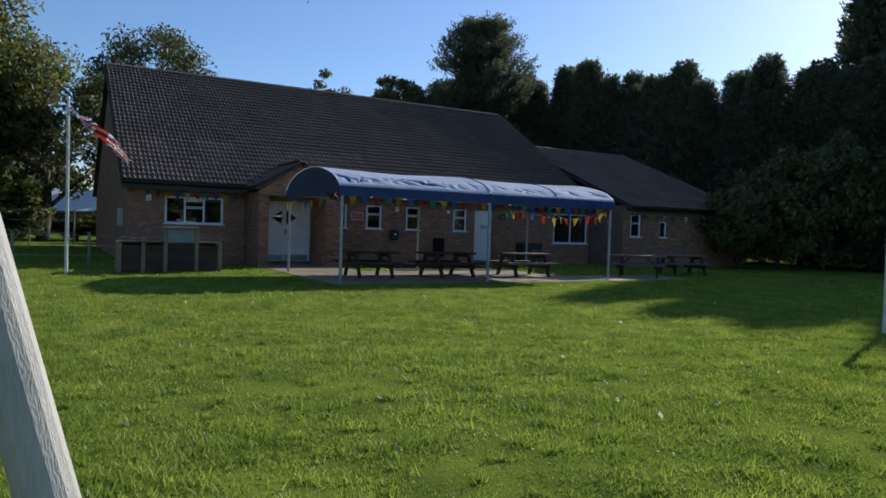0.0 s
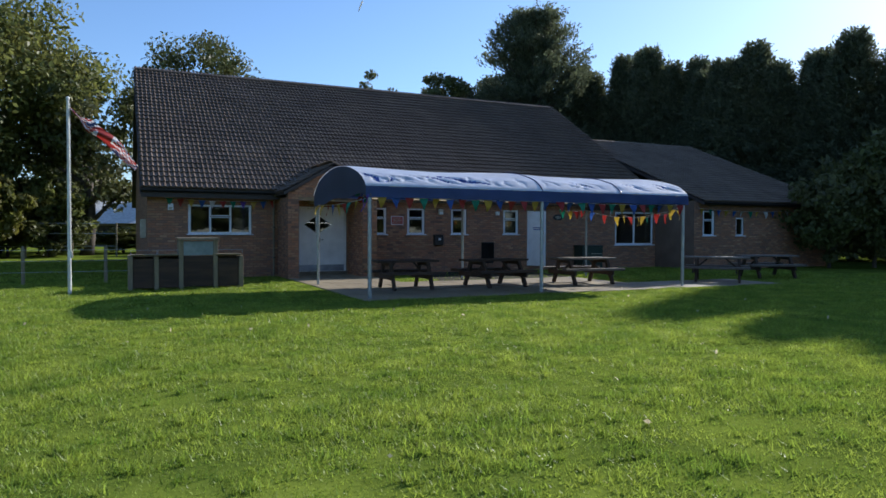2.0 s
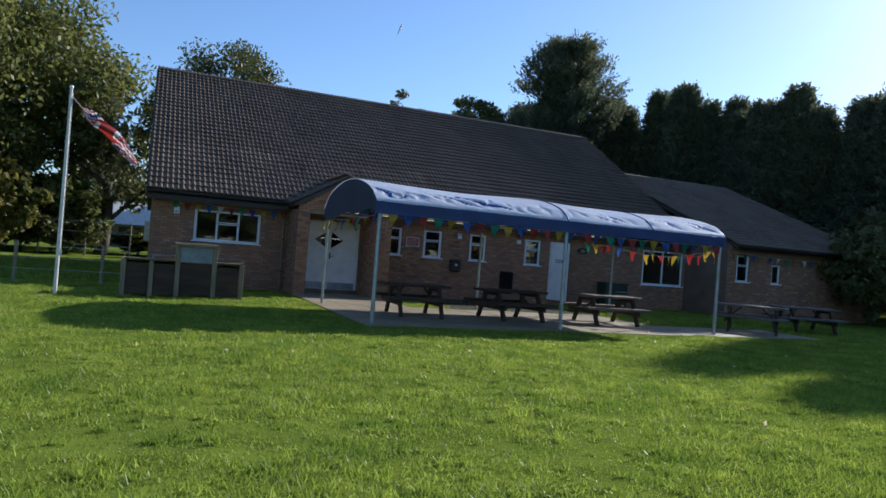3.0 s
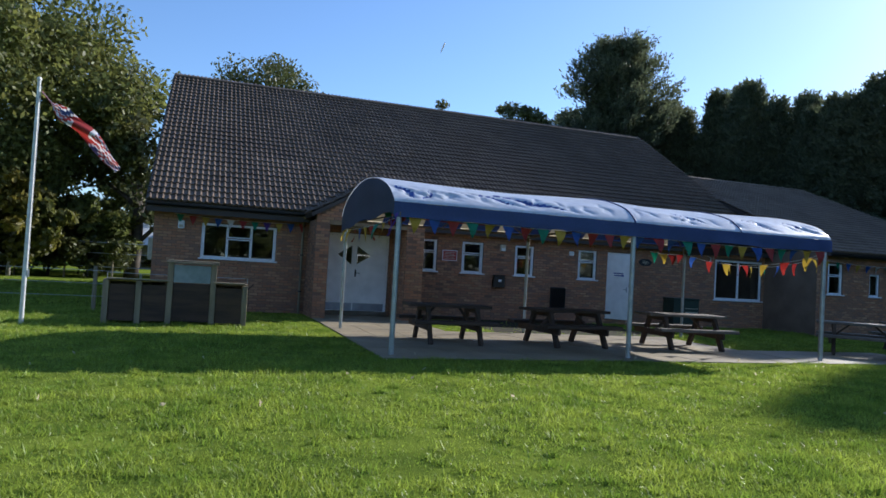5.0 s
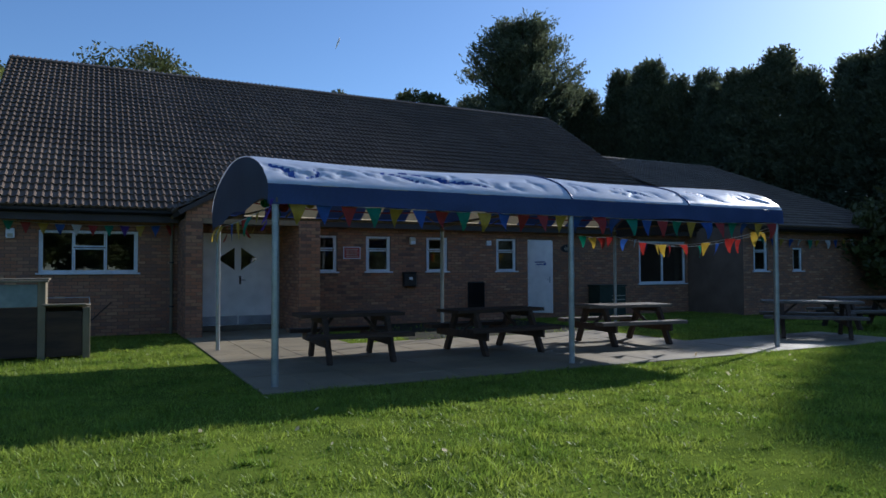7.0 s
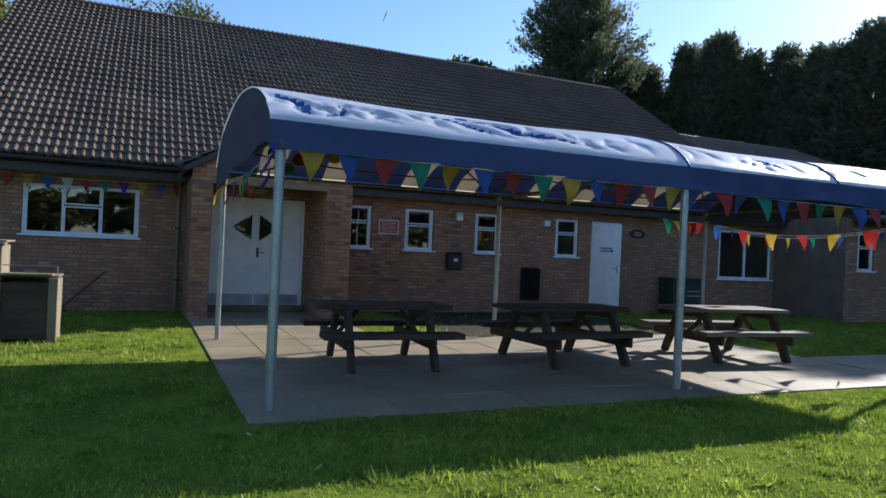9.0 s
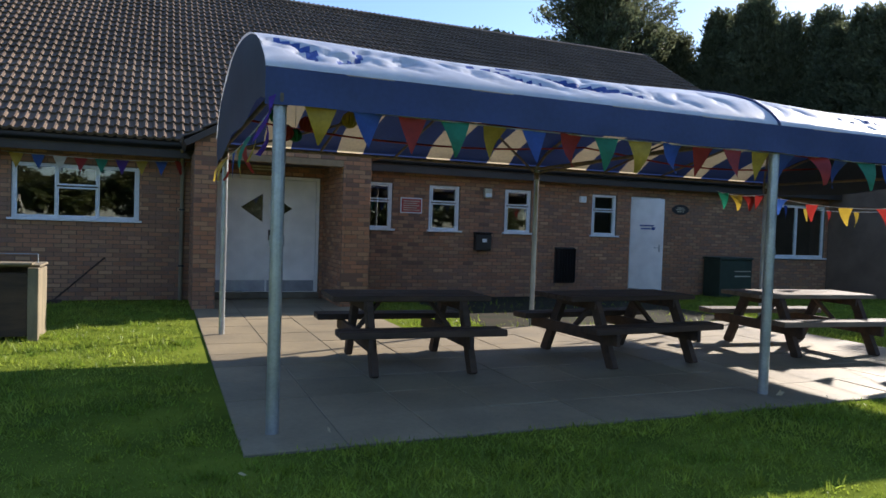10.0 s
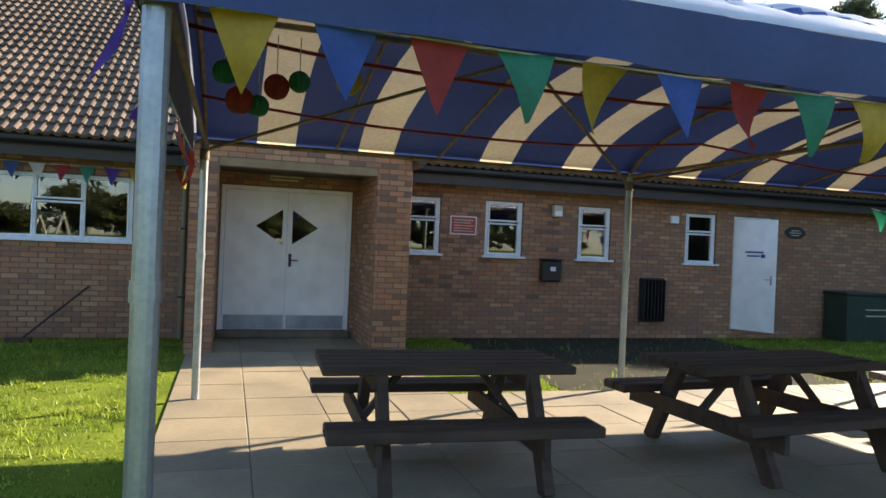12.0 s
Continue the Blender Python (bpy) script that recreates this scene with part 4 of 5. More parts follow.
# ---- flagpole ----
pole = thing("flagpole", "white flagpole with a tangled red white and blue flag", "flagpole", (1.31, 19.23, 0))
shaft = part("pole", tube(bmesh.new(), (0, 0, -0.05), (0, 0, 4.5), 0.042, 0.03, n=14), POLEWHITE, pole)
bm = bmesh.new()
bmesh.ops.create_uvsphere(bm, u_segments=10, v_segments=6, radius=0.045, matrix=Matrix.Translation((0, 0, 4.52)))
part("finial", bm, POLEWHITE, shaft)
hb = bmesh.new()
box(hb, 0.03, 0.07, -0.012, 0.012, 0.86, 1.0, 0.004)
part("cleat", hb, STEEL, shaft)
bm = bmesh.new()
tube(bm, (0.05, -0.02, 0.9), (0.045, -0.02, 4.4), 0.005, n=5)
part("halyard", bm, WHITE, pole)
bm = bmesh.new()
cols, rows = 36, 14
grid = []
for i in range(cols + 1):
    u = i / cols
    width = 0.03 + 0.38 * min(1, max(0, (u - 0.14) * 6)) * (1 - 0.55 * u) * (0.8 + 0.2 * math.sin(u * 11))
    row = []
    for j in range(rows + 1):
        v = j / rows - 0.5
        row.append(bm.verts.new((0.05 + 1.38 * u - 0.5 * v * width, 0.10 * math.sin(6 * v + 9 * u) * (0.3 + u), 4.30 - 1.28 * u ** 1.05 - v * width - 0.05 * math.sin(u * 8))))
    grid.append(row)
for i in range(cols):
    for j in range(rows):
        u, v = i / cols, (j / rows * 0.8 + 0.3 * math.sin(i * 0.55)) % 1
        f = bm.faces.new((grid[i][j], grid[i + 1][j], grid[i + 1][j + 1], grid[i][j + 1]))
        f.smooth = True
        d1, d2 = abs(v - u), abs(v + u - 1)
        mid = min(abs(v - 0.5) * 1.4, abs(u - 0.5))
        d = min(d1, d2)
        f.material_index = 0 if mid < 0.09 or d < 0.06 else 1 if mid < 0.16 or d < 0.14 else 2
part("flag", bm, [RED, WHITE, NAVY], pole, "faded crossed flag blowing in folds")

# ---- play things near the start ----
frame_swing = thing("swing_frame", "round pale timber swing frame with splayed legs", "swing", (0, 0, 0))
A, B = Vector((0.54, 0.99, 2.25)), Vector((-1.02, -1.73, 2.25))
out = Vector((0.868, -0.495, 0))
part("top_beam", tube(bmesh.new(), A + (A - B).normalized() * 0.1, B + (B - A).normalized() * 0.1, 0.06, n=16), GREYWOOD, frame_swing, smooth=False)
for top in (A, B):
    for s in (1, -1):
        foot = Vector((top.x, top.y, -0.05)) + out * s * 0.68
        part("leg", tube(bmesh.new(), foot, top, 0.062, 0.055, n=16), GREYWOOD, frame_swing)

goal = thing("goal_frame", "small white goal frame on the grass", "goal", (12.55, 5.15, 0))
gb = Vector((2.6, -3.4, 0))
for p in (Vector((0, 0, 0)), gb):
    part("post", tube(bmesh.new(), p + Vector((0, 0, -0.05)), p + Vector((0, 0, 2.0)), 0.05, n=14), POLEWHITE, goal)
part("crossbar", tube(bmesh.new(), Vector((0, 0, 2.0)), gb + Vector((0, 0, 2.0)), 0.05, n=14), POLEWHITE, goal)

# ---- fence and far things on the left ----
fence = thing("wire_fence", "low wire fence on rough wooden posts", "fence", (-14, 22.6, 0))
for i in range(9):
    part("post", tube(bmesh.new(), (i * 2.0, 0.15 * (i % 3), -0.05), (i * 2.0, 0.15 * (i % 3), 1.05), 0.05, 0.045, n=9), PALEWOOD, fence)
for z in (0.35, 0.65, 0.95):
    part("wire", tube(bmesh.new(), (0, 0.1, z), (16.6, 0.1, z), 0.006, n=5), STEEL, fence)
far_fence = thing("post_fence", "grey post fence before the field", "fence", (-22, 44, 0))
for i in range(12):
    part("post", tube(bmesh.new(), (i * 2.2, 0, -0.05), (i * 2.2, 0, 1.9), 0.05, n=8), PALEWOOD, far_fence)
for z in (0.6, 1.3, 1.85):
    part("rail", tube(bmesh.new(), (0, 0, z), (24.2, 0, z), 0.02, n=6), STEEL, far_fence)
barn = thing("pale_shed", "pale low shed beyond the trees", "shed", (1.5, 75, 0))
part("wall", box(bmesh.new(), -6, 6, 0, 6, 0, 2.2), PAVING, barn)
part("roof", prism(bmesh.new(), [(-0.4, 2.15), (3, 4.4), (6.4, 2.15)], "x", -6.3, 6.3), POLEWHITE, barn, "white sheet roof")
part("door", box(bmesh.new(), -1, 1, -0.03, 0.0, 0, 1.9), BARK, barn)

ribbon = thing("purple_ribbon", "purple cloth ribbon tied to the canopy corner", "ribbon", (CX[0] - 0.06, CF - 0.06, 2.32))
bm = bmesh.new()
grid = [[bm.verts.new((-0.10 * k + 0.03 * math.sin(4 * k + s), -0.02 * math.sin(6 * k), -0.34 * k + 0.02 * s - 0.05 * s * k)) for s in (-1, 0, 1)] for k in [i / 8 for i in range(9)]]
for i in range(8):
    for j in range(2):
        bm.faces.new((grid[i][j], grid[i][j + 1], grid[i + 1][j + 1], grid[i + 1][j])).smooth = True
part("tail", bm, PURPLE, ribbon)
bm = tube(bmesh.new(), (0.06, 0.06, -0.02), (0.06, 0.06, 0.05), 0.053, n=12)
part("knot", bm, PURPLE, ribbon)


# ---- trees ----
def leaf_quads(centres, spreads, count, size, rng, squash=0.8, droop=0.0):
    """Leaf-sized quads scattered round clump centres, denser towards each clump's outside."""
    pick = rng.integers(0, len(centres), count)
    d = rng.normal(size=(count, 3))
    d /= np.linalg.norm(d, axis=1)[:, None]
    r = rng.random(count) ** 0.45
    pos = centres[pick] + d * (r * spreads[pick])[:, None] * np.array([1, 1, squash])
    a = rng.normal(size=(count, 3))
    a /= np.linalg.norm(a, axis=1)[:, None]
    n = d * 0.8 + rng.normal(size=(count, 3)) * 0.6 + np.array([0, 0, 0.5])
    b = np.cross(n, a)
    b /= np.linalg.norm(b, axis=1)[:, None] + 1e-6
    s = size * (0.6 + 0.8 * rng.random(count))[:, None]
    a, b = a * s, b * s * 0.55
    a[:, 2] -= droop * s[:, 0]
    return np.stack([pos - a, pos + b * 0.9, pos + a, pos - b], axis=1)


def spray_quads(pos, way, per, reach, size, rng):
    """Feathery sprays: narrow leaf quads strung outwards along each spray's own direction."""
    way = way + rng.normal(size=way.shape) * 0.25
    way /= np.linalg.norm(way, axis=1)[:, None]
    step = rng.random((len(pos), per, 1)) * np.broadcast_to(reach, len(pos))[:, None, None]
    at = (pos[:, None] + way[:, None] * step + rng.normal(size=(len(pos), per, 3)) * 0.09).reshape(-1, 3)
    along = (way[:, None] + rng.normal(size=(len(pos), per, 3)) * 0.55).reshape(-1, 3)
    along /= np.linalg.norm(along, axis=1)[:, None]
    across = np.cross(along, rng.normal(size=along.shape))
    across /= np.linalg.norm(across, axis=1)[:, None] + 1e-6
    s = size * (0.6 + 0.8 * rng.random(len(at)))[:, None]
    return np.stack([at - along * s, at + across * s * 0.34, at + along * s, at - across * s * 0.34], axis=1)


def wood(bm, start, way, length, r0, r1, rng, bend=0.25, steps=5):
    """A bent tapering limb; returns the points along it."""
    p, d, pts = Vector(start), Vector(way).normalized(), []
    for i in range(steps):
        q = p + d * length / steps
        pts.append(q)
        p = q
        d = (d + Vector((rng.uniform(-bend, bend), rng.uniform(-bend, bend), rng.uniform(-bend / 2, bend)))).normalized()
    hose(bm, [Vector(start)] + pts, [r0 + (r1 - r0) * i / steps for i in range(steps + 1)])
    return pts


def broad_tree(at, height, radius, seed, leaf_mat, label, bark=BARK, leaves=14000, size=0.17, bare=0.22, clumps=90, trunk_r=0.3, lean=(0, 0), group=""):
    rng, nrng = random.Random(seed), np.random.default_rng(seed)
    ob = thing("tree", label, "tree", at, group=group)
    bm = bmesh.new()
    pts = wood(bm, (0, 0, -0.1), (lean[0], lean[1], 1), height * 0.62, trunk_r, trunk_r * 0.35, rng, 0.12, 7)
    part("trunk", bm, bark, ob)
    ends = []
    for i in range(9):
        s = pts[1 + i % (len(pts) - 2)]
        a = rng.uniform(0, 6.283)
        bm = bmesh.new()
        limb = wood(bm, s, (math.cos(a), math.sin(a), rng.uniform(0.35, 1.0)), radius * rng.uniform(0.6, 0.95), trunk_r * 0.4, 0.03, rng, 0.3)
        ends += limb[2:]
        part("limb", bm, bark, ob)
    cen = []
    mid = height * (bare + 1) / 2
    half = height * (1 - bare) / 2
    while len(cen) < clumps:
        v = Vector((rng.uniform(-1, 1), rng.uniform(-1, 1), rng.uniform(-1, 1)))
        if 0.25 < v.length < 1 and (v.length > 0.55 or rng.random() < 0.35):
            lump = 0.82 + 0.3 * noise.noise(v * 2.1 + Vector((seed, 0, 0)))
            cen.append((v.x * radius * lump + lean[0] * mid, v.y * radius * lump + lean[1] * mid, mid + v.z * half * lump))
    cen += [tuple(e) for e in ends]
    cen = np.array(cen)
    spr = radius * (0.14 + 0.14 * nrng.random(len(cen)))
    q = leaf_quads(cen, spr, leaves, size, nrng, 0.75, 0.15)
    crown = new("crown", polys("crown", q, 4, leaf_mat))
    crown.parent = ob
    return ob


def conifer(at, height, radius, seed, label, leaves=34000, size=0.13, low=0.02, group=""):
    rng, nrng = random.Random(seed), np.random.default_rng(seed)
    ob = thing("conifer", label, "tree", at, group=group)
    bm = bmesh.new()
    wood(bm, (0, 0, -0.1), (0, 0, 1), height * 0.93, 0.2, 0.03, rng, 0.03, 6)
    part("trunk", bm, BARK, ob)
    k = nrng.random(leaves // 9) ** 0.85
    a = nrng.uniform(0, 6.283, len(k))
    lobes = 1 + 0.22 * np.sin(a * 3 + k * 9 + seed) + 0.12 * np.sin(k * 60 + a)
    stray = np.where(nrng.random(len(k)) < 0.14, 1.28, 1.0) * nrng.uniform(0.82, 1.12, len(k))
    r = radius * (1 - k) ** 0.68 * lobes * stray * nrng.random(len(k)) ** 0.4
    pos = np.stack([r * np.cos(a), r * np.sin(a), height * (low + (0.985 - low) * k)], 1)
    way = np.stack([np.cos(a), np.sin(a), 0.35 + 1.6 * k ** 3], 1)
    q = spray_quads(pos, way, 9, 0.55 + 0.4 * (1 - k) + 0.5 * k ** 5, size, nrng)
    crown = new("crown", polys("crown", q, 4, NEEDLE))
    crown.parent = ob
    return ob


def pine(at, height, radius, seed, label):
    rng, nrng = random.Random(seed), np.random.default_rng(seed)
    ob = thing("pine", label, "tree", at)
    bm = bmesh.new()
    wood(bm, (0, 0, -0.1), (0, 0, 1), height * 0.97, 0.35, 0.05, rng, 0.03, 8)
    part("trunk", bm, BARK, ob)
    cen, spr = [], []
    z = height * 0.14
    while z < height * 0.98:
        k = (z / height - 0.14) / 0.86
        reach = radius * (1.0 - k ** 3.6) ** 0.75 + 0.2
        for i in range(11):
            a, w = (i + rng.uniform(0, 1)) * 0.571, reach * rng.choice((0.55, 0.8, 0.9, 1.0))
            bm = bmesh.new()
            limb = wood(bm, (0, 0, z), (math.cos(a), math.sin(a), 0.25 + 0.5 * k), w, 0.07, 0.02, rng, 0.12, 4)
            part("limb", bm, BARK, ob)
            for j, p in enumerate(limb):
                for r in range(14):
                    cen.append((p.x + rng.uniform(-0.6, 0.6), p.y + rng.uniform(-0.6, 0.6), p.z + rng.uniform(-0.3, 0.4)))
                    spr.append((p.x / (w + 0.3), p.y / (w + 0.3), 0.55 + 0.5 * k))
        z += height * 0.047
    q = spray_quads(np.array(cen), np.array(spr), 11, 0.75, 0.13, nrng)
    crown = new("crown", polys("crown", q, 4, NEEDLE))
    crown.parent = ob
    return ob


broad_tree((-6.8, 49, 0), 18.0, 9.3, 11, LEAF, "tall broad green tree with dense leaves", leaves=80000, clumps=230, size=0.15, trunk_r=0.35, bare=0.14)
broad_tree((0.6, 47, 0), 11.5, 4.8, 12, LEAFDARK, "old tree with a bent dark trunk", leaves=9000, clumps=50, trunk_r=0.42, bare=0.42, lean=(0.10, 0))
broad_tree((-17, 46, 0), 18.0, 8.0, 13, LEAF, "tall broad green tree at the field edge", leaves=34000, clumps=130, size=0.18)
broad_tree((-8.5, 38, 0), 7.5, 3.4, 14, LEAFGOLD, "small tree with yellow and rusty leaves", leaves=9000, clumps=50, bark=PALEBARK, trunk_r=0.12, bare=0.1)
broad_tree((-4.2, 42, 0), 5.4, 2.4, 15, LEAFGOLD, "yellow-green bushy shrub by the field", leaves=8000, clumps=45, bark=PALEBARK, trunk_r=0.1, bare=0.05)
broad_tree((7.9, 57, 0), 17.0, 6.2, 16, LEAFDARK, "broad dark oak behind the roof", leaves=30000, clumps=110, size=0.14)
broad_tree((21.7, 57, 0), 16.4, 3.0, 17, LEAFDARK, "small dark tree behind the roof", leaves=11000, clumps=60, size=0.14)
broad_tree((24.2, 47, 0), 15.0, 2.7, 18, LEAFDARK, "slim leafy tree behind the roof", leaves=11000, clumps=60, size=0.13)
pine((31.8, 47.3, 0), 18.2, 4.7, 19, "tall full pine behind the hall")
base = conifer((38.3, 44.0, 0), 14.4, 3.2, 21, "dense dark conifer in a boundary row", group="conifer row")
other = conifer((37.6, 41.4, 0), 14.2, 3.0, 22, "dense dark conifer in a boundary row", group="conifer row")
third = conifer((35.0, 46.5, 0), 13.8, 3.0, 23, "dense dark conifer in a boundary row", group="conifer row")
rng = random.Random(9)
ROW_Y = (-8, 19, 23, 24.5, 28, 31, 34, 36, 39, 42.4, 45, 49)
ROW_H = (10.4, 10.6, 11.2, 11.8, 11.7, 12.3, 12.4, 13.0, 13.7, 14.7, 14.1, 14.8)
for i in range(33):
    y = 41.6 - 1.5 * i
    src, h0 = ((base, 14.4), (other, 14.2), (third, 13.8))[i % 3]
    h = (float(np.interp(y, ROW_Y, ROW_H)) - 0.55) * (1.03 if i % 2 else 0.98) * rng.uniform(0.96, 1.03)
    ob = copy_thing(src, pose(38 + rng.uniform(-0.9, 0.9), y + rng.uniform(-0.3, 0.3), 0, 0, 0, rng.uniform(0, 360)))
    ob.scale = (rng.uniform(0.85, 1.15), rng.uniform(0.85, 1.15), h / h0)
for i in range(6):
    src, h0 = ((base, 14.4), (other, 14.2), (third, 13.8))[i % 3]
    ob = copy_thing(src, pose(26 + i * 2.4, 53.5 - 0.6 * i, 0, 0, 0, i * 63))
    ob.scale = (1.3, 1.3, rng.uniform(12.6, 14.6) / h0)
for x, y, h in ((36.3, 45.6, 13.4), (37.2, 43.2, 14.2), (35.6, 47.8, 13.6), (38.0, 49.3, 14.8), (34.2, 49.5, 12.8)):
    ob = copy_thing(third, pose(x, y, 0, 0, 0, x * 37))
    ob.scale = (1.0, 1.0, h / 13.8)
big = conifer((49.0, 25.6, 0), 20.0, 3.9, 31, "very tall dark conifer beyond the lawn", leaves=30000, size=0.2, group="tall conifers")
for x, y, h in ((49.8, 23.4, 20.3), (49.2, 21.4, 19.8), (49.8, 19.2, 20.0), (49.4, 17.0, 19.2)):
    ob = copy_thing(big, pose(x, y, 0, 0, 0, y * 9))
    ob.scale = (1, 1, h / 20.0)
laurel = broad_tree((29.4, 20.5, 0), 4.6, 2.1, 61, LEAFDARK, "dense dark evergreen shrub beside the wing", leaves=9000, size=0.11, clumps=60, bare=0.0, trunk_r=0.08, group="evergreen shrubs")
for x, y, k in ((31.6, 20.0, 1.35), (34.0, 19.2, 1.55), (36.0, 17.4, 1.5)):
    ob = copy_thing(laurel, pose(x, y, 0, 0, 0, x * 31))
    ob.scale = (1.15, 1.15, k)

# woods round the field, behind the walker and far off
row = broad_tree((-34, -66, 0), 13, 6.0, 41, LEAFDARK, "broad leafy tree at the edge of the field", leaves=9000, size=0.36, clumps=90, bare=0.0, group="field edge trees")
spots = [(-70 + 8.0 * i, -74 - 7 * (i % 2)) for i in range(18)] + [(-36, -20 + 9 * i) for i in range(8)] + [(-26, 58), (-14, 70), (-2, 84), (14, 80), (26, 76), (40, 66)]
for i, (x, y) in enumerate(spots):
    ob = copy_thing(row, pose(x, y, 0, 0, 0, i * 47))
    low = 0.42 if y < -60 else 0.75
    ob.scale = (1, 1, low + 0.35 * rng.random())
scrub = broad_tree((-3.2, 45.5, 0), 6.0, 2.7, 52, LEAF, "leafy green scrub at the field edge", leaves=9000, size=0.16, clumps=50, bare=0.0, trunk_r=0.08, group="field edge scrub")
for x, y, k in ((-7.4, 46.5, 1.1), (-11.5, 45, 1.0), (-1.0, 46.2, 0.8), (-13, 53, 0.8), (-10, 52.4, 0.7), (-7.2, 53, 0.75), (-4.4, 52.2, 0.8), (-1.8, 52.8, 0.7), (2.6, 50.5, 0.32), (5.2, 51, 0.4)):
    ob = copy_thing(scrub, pose(x, y, 0, 0, 0, x * 50))
    ob.scale = (1, 1, k)
bush = broad_tree((-14, 43, 0), 3.4, 2.4, 51, LEAFDARK, "low dark leafy bush at the field edge", leaves=5000, size=0.16, clumps=40, bare=0.0, trunk_r=0.06, group="field edge bushes")
for i, (x, y) in enumerate(((-10.5, 42), (-7, 44), (-1.2, 44.5), (-4.6, 43.6), (-6, 45.2), (-17.5, 41), (-21, 42))):
    ob = copy_thing(bush, pose(x, y, 0, 0, 0, i * 77))
    ob.scale = (1, 1, 0.7 + 0.5 * rng.random())

# ---- roof tiles, bricks and slabs ----
tile_field(roof, ROOF_FRAME, 68, 31, lambda c, r: r < 10 and 1 <= c < 31)
near_bricks = [b for b in FACADE_BRICKS if b[1] - b[0] > 0.2 and 10.0 < b[0] < 12.9 and b[2] > 0.6][:300]
picked = set(near_bricks)
bm = bmesh.new()
for q in brick_quads([(0, 0.207, 0)], Matrix()):
    bm.faces.new([bm.verts.new(v) for v in q])
bmesh.ops.remove_doubles(bm, verts=bm.verts[:], dist=0.0002)
BRICK_MESH = to_mesh("brick", bm, BRICK)
for owner, y, group in ((wall_front, WY, near_bricks), (porch, PY, PORCH_BRICKS)):
    for a, b, z in group:
        ob = new("brick", BRICK_MESH)
        ob.parent = owner
        ob.matrix_basis = pose(a, y, z) @ Matrix.Diagonal(((b - a) / 0.207, 1, 1, 1))
joined_bricks(wall_front, [b for b in FACADE_BRICKS if b not in picked], pose(0, WY, 0))

bm = box(bmesh.new(), 0.004, 0.666, 0.004, 0.666, -0.03, 0.016, 0.004)
SLAB_MESH = to_mesh("paving_slab", bm, PAVING)
rng = random.Random(6)
for x0, x1, y0, y1 in SLABS:
    for i in range(int((x1 - x0) / 0.67 + 0.3)):
        for j in range(int((y1 - y0) / 0.67 + 0.3)):
            ob = new("paving_slab", SLAB_MESH)
            ob.parent = pavement
            ob.matrix_basis = pose(x0 - 0.01 + i * 0.67, y0 + j * 0.67, rng.uniform(0, 0.004), rng.uniform(-0.2, 0.2), rng.uniform(-0.2, 0.2), 0)

# ---- grass ----
def patchy(x, y):
    return (np.sin(x * 1.7 + 0.6 * np.sin(y * 1.3)) + np.sin(y * 2.3 + 0.8 * np.sin(x * 0.9 + 2)) + 0.7 * np.sin(x * 4.1 - y * 3.3) + 0.8 * np.sin(x * 6.3 + y * 8.1 + 2 * np.sin(x * 2.9)) + 0.6 * np.sin(y * 15.0 - x * 5.0 + 2 * np.sin(x * 5.7))) / 3.6


def blades(x0, x1, y0, y1, per_m2, tall, wide, rng):
    n = int((x1 - x0) * (y1 - y0) * per_m2)
    x, y = rng.uniform(x0, x1, n), rng.uniform(y0, y1, n)
    keep = ~on_paving(x, y, -0.03) & ~((y > WY - 0.02) & (x > WX0)) & (rng.random(n) < 0.86 + 0.14 * patchy(x, y))
    # Grass is thinned over the strip darkened to stand for shade.
    keep &= ~((x > SHADE_STRIP[0]) & (x < SHADE_STRIP[1]) & (y > SHADE_STRIP[2]) & (y < SHADE_STRIP[3])) | (rng.random(n) < 0.05)
    x, y = x[keep], y[keep]
    n = len(x)
    lump = patchy(x, y)
    h = tall * (0.5 + 0.7 * rng.random(n)) * np.clip(1 + 1.1 * lump, 0.5, 2.1)
    w = wide * (0.6 + 0.8 * rng.random(n))
    a, tilt, b = rng.uniform(0, 6.283, n), rng.uniform(0.3, 1.2, n), rng.uniform(0, 6.283, n)
    foot = np.stack([x, y, np.full(n, -0.004)], 1)
    side = np.stack([np.cos(a) * w, np.sin(a) * w, np.zeros(n)], 1)
    top = foot + np.stack([np.cos(b) * h * np.sin(tilt), np.sin(b) * h * np.sin(tilt), h * np.cos(tilt)], 1)
    return np.stack([foot - side, foot + side, top], 1)


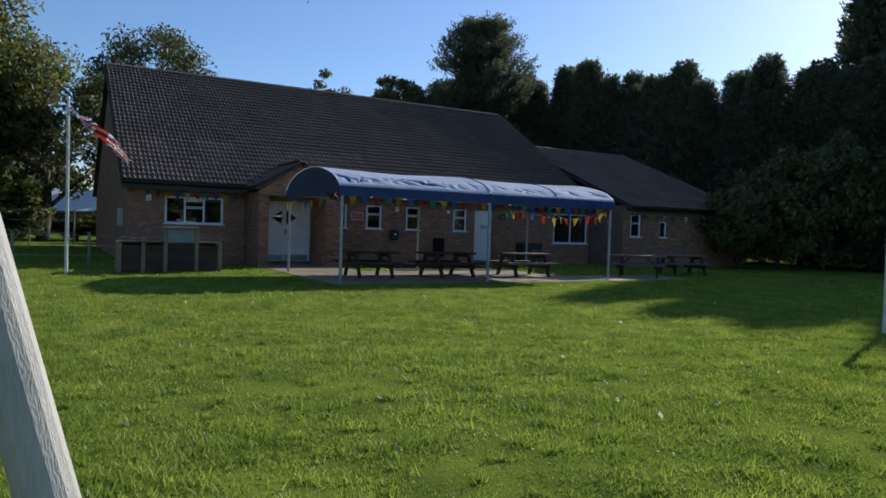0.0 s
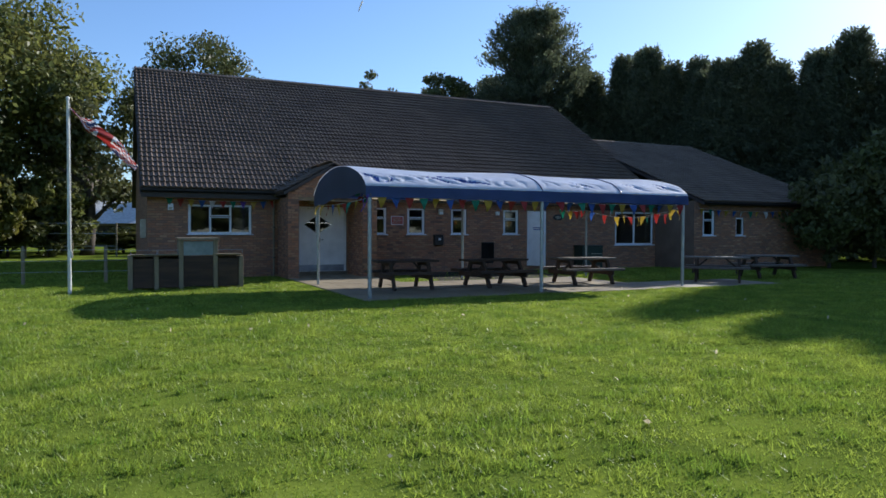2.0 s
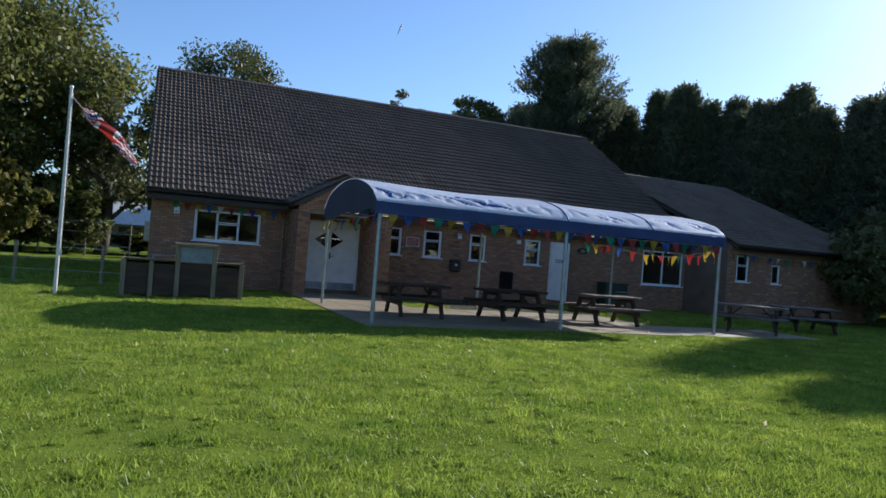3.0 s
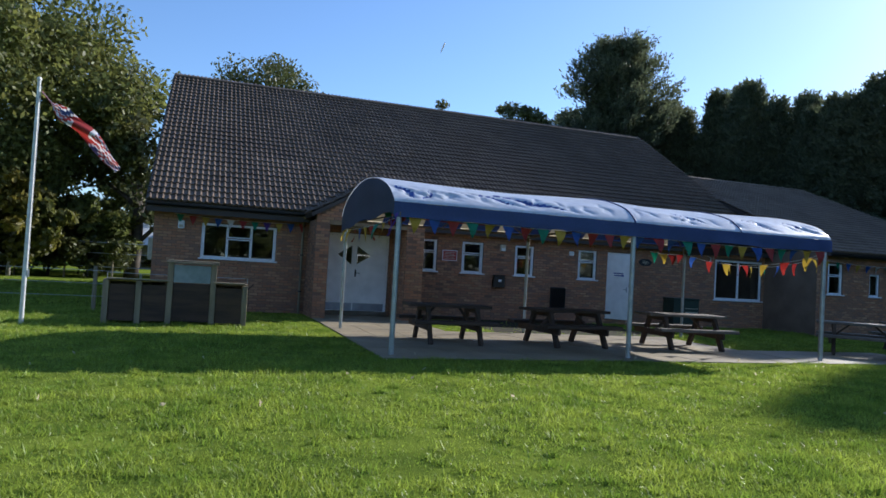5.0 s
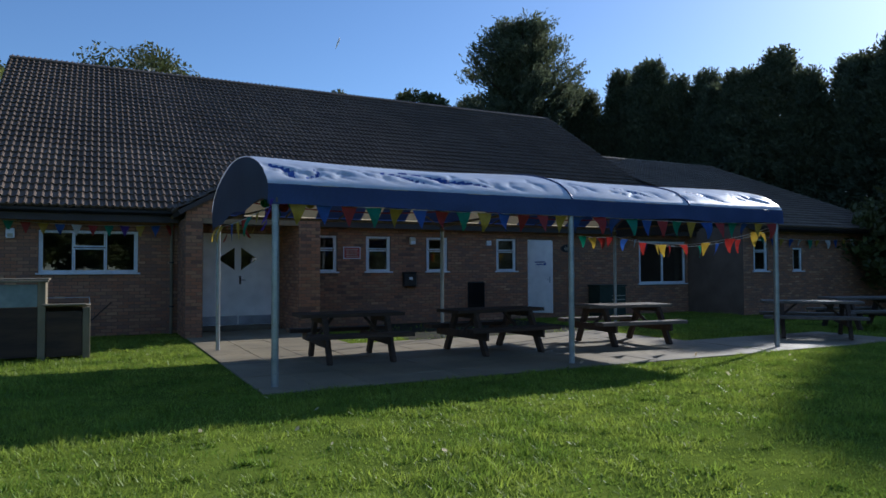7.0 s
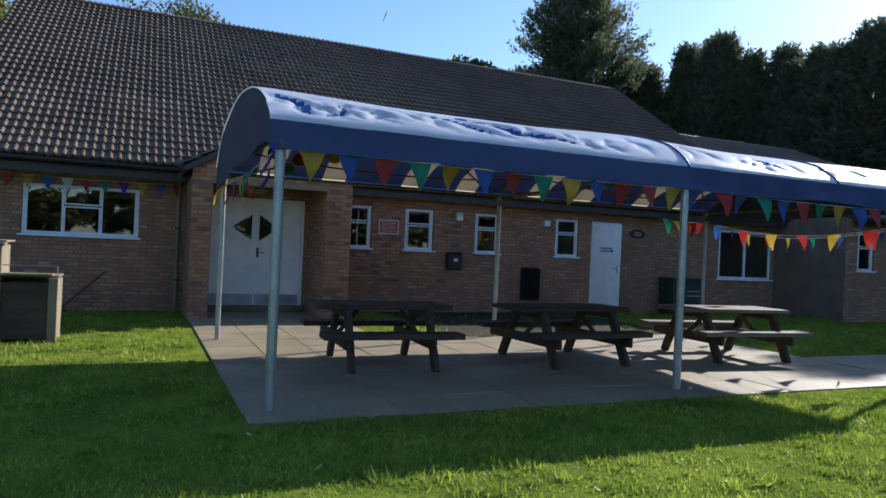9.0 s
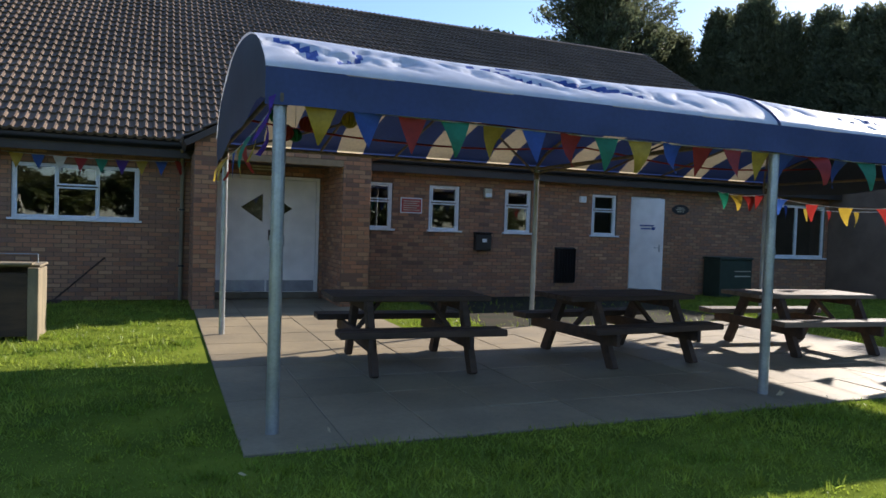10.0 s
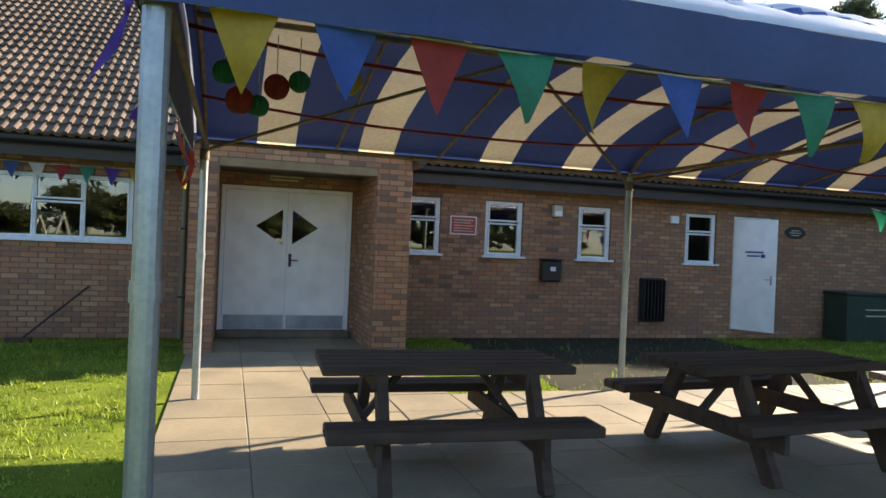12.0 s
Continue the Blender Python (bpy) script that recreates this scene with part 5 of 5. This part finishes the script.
def tufts(x0, x1, y0, y1, per_m2, rng):
    """Longer clumps that break up the mown surface."""
    n = int((x1 - x0) * (y1 - y0) * per_m2)
    cx, cy = rng.uniform(x0, x1, n), rng.uniform(y0, y1, n)
    keep = ~on_paving(cx, cy, 0.1) & ~((cx > SHADE_STRIP[0]) & (cx < SHADE_STRIP[1]) & (cy > SHADE_STRIP[2]) & (cy < SHADE_STRIP[3]))
    cx, cy, n = cx[keep], cy[keep], int(keep.sum())
    k = 40
    r = np.abs(rng.normal(0, 1, (n, k))) * rng.uniform(0.04, 0.13, (n, 1))
    a = rng.uniform(0, 6.283, (n, k))
    x, y = (cx[:, None] + r * np.cos(a)).ravel(), (cy[:, None] + r * np.sin(a) * 0.7).ravel()
    m = len(x)
    h, w = np.repeat(rng.uniform(0.045, 0.11, n), k) * rng.uniform(0.6, 1.1, m), rng.uniform(0.004, 0.008, m)
    b, tilt, c = rng.uniform(0, 6.283, m), rng.uniform(0.2, 1.15, m), rng.uniform(0, 6.283, m)
    foot = np.stack([x, y, np.full(m, -0.004)], 1)
    side = np.stack([np.cos(c) * w, np.sin(c) * w, np.zeros(m)], 1)
    top = foot + np.stack([np.cos(b) * h * np.sin(tilt), np.sin(b) * h * np.sin(tilt), h * np.cos(tilt)], 1)
    return np.stack([foot - side, foot + side, top], 1)


nrng = np.random.default_rng(3)
tris = np.concatenate([
    blades(-3, 14, 0.4, 10, 3000, 0.045, 0.0055, nrng), blades(-5, 20, 10, 16, 2000, 0.05, 0.0065, nrng), blades(-6, 7.0, 16, 24, 800, 0.065, 0.007, nrng),
    blades(14, 24, 1, 10, 1300, 0.055, 0.008, nrng), blades(9.9, 26, 17.2, 24, 700, 0.07, 0.008, nrng), blades(20, 28, 10, 17.2, 400, 0.06, 0.010, nrng),
    blades(-14, -4, 4, 34, 150, 0.07, 0.013, nrng), blades(-6, 2.9, 24, 40, 200, 0.08, 0.013, nrng),
    tufts(-4, 20, 0.5, 15, 12, nrng), tufts(-5, 6.9, 15, 23.8, 8, nrng), tufts(10, 22, 20.3, 23.8, 6, nrng)])
grass = tagged(new("grass", polys("grass", tris, 3, BLADE)), "short sunlit green grass with longer tufts", "grass", "", "stuff")

n = 90
x, y = nrng.uniform(-3, 16, n), nrng.uniform(2, 15.5, n)
c = np.stack([x, y, np.full(n, 0.045)], 1)
litter = leaf_quads(c, np.full(n, 0.01), n, 0.03, nrng)
tagged(new("fallen_leaves", polys("fallen_leaves", litter, 4, CREAM)), "pale fallen leaves scattered on the grass", "leaves", "", "stuff")

contrail = thing("contrail", "short white vapour trail high in the sky", "contrail", (101.3, 300, 102.6), kind="structure")
part("streak", hose(bmesh.new(), [(-1.0 + 2.0 * k, 0, -2.6 + 5.4 * k) for k in (0, 0.3, 0.6, 0.85, 1)], [0.08, 0.3, 0.42, 0.35, 0.05]), WHITE, contrail)
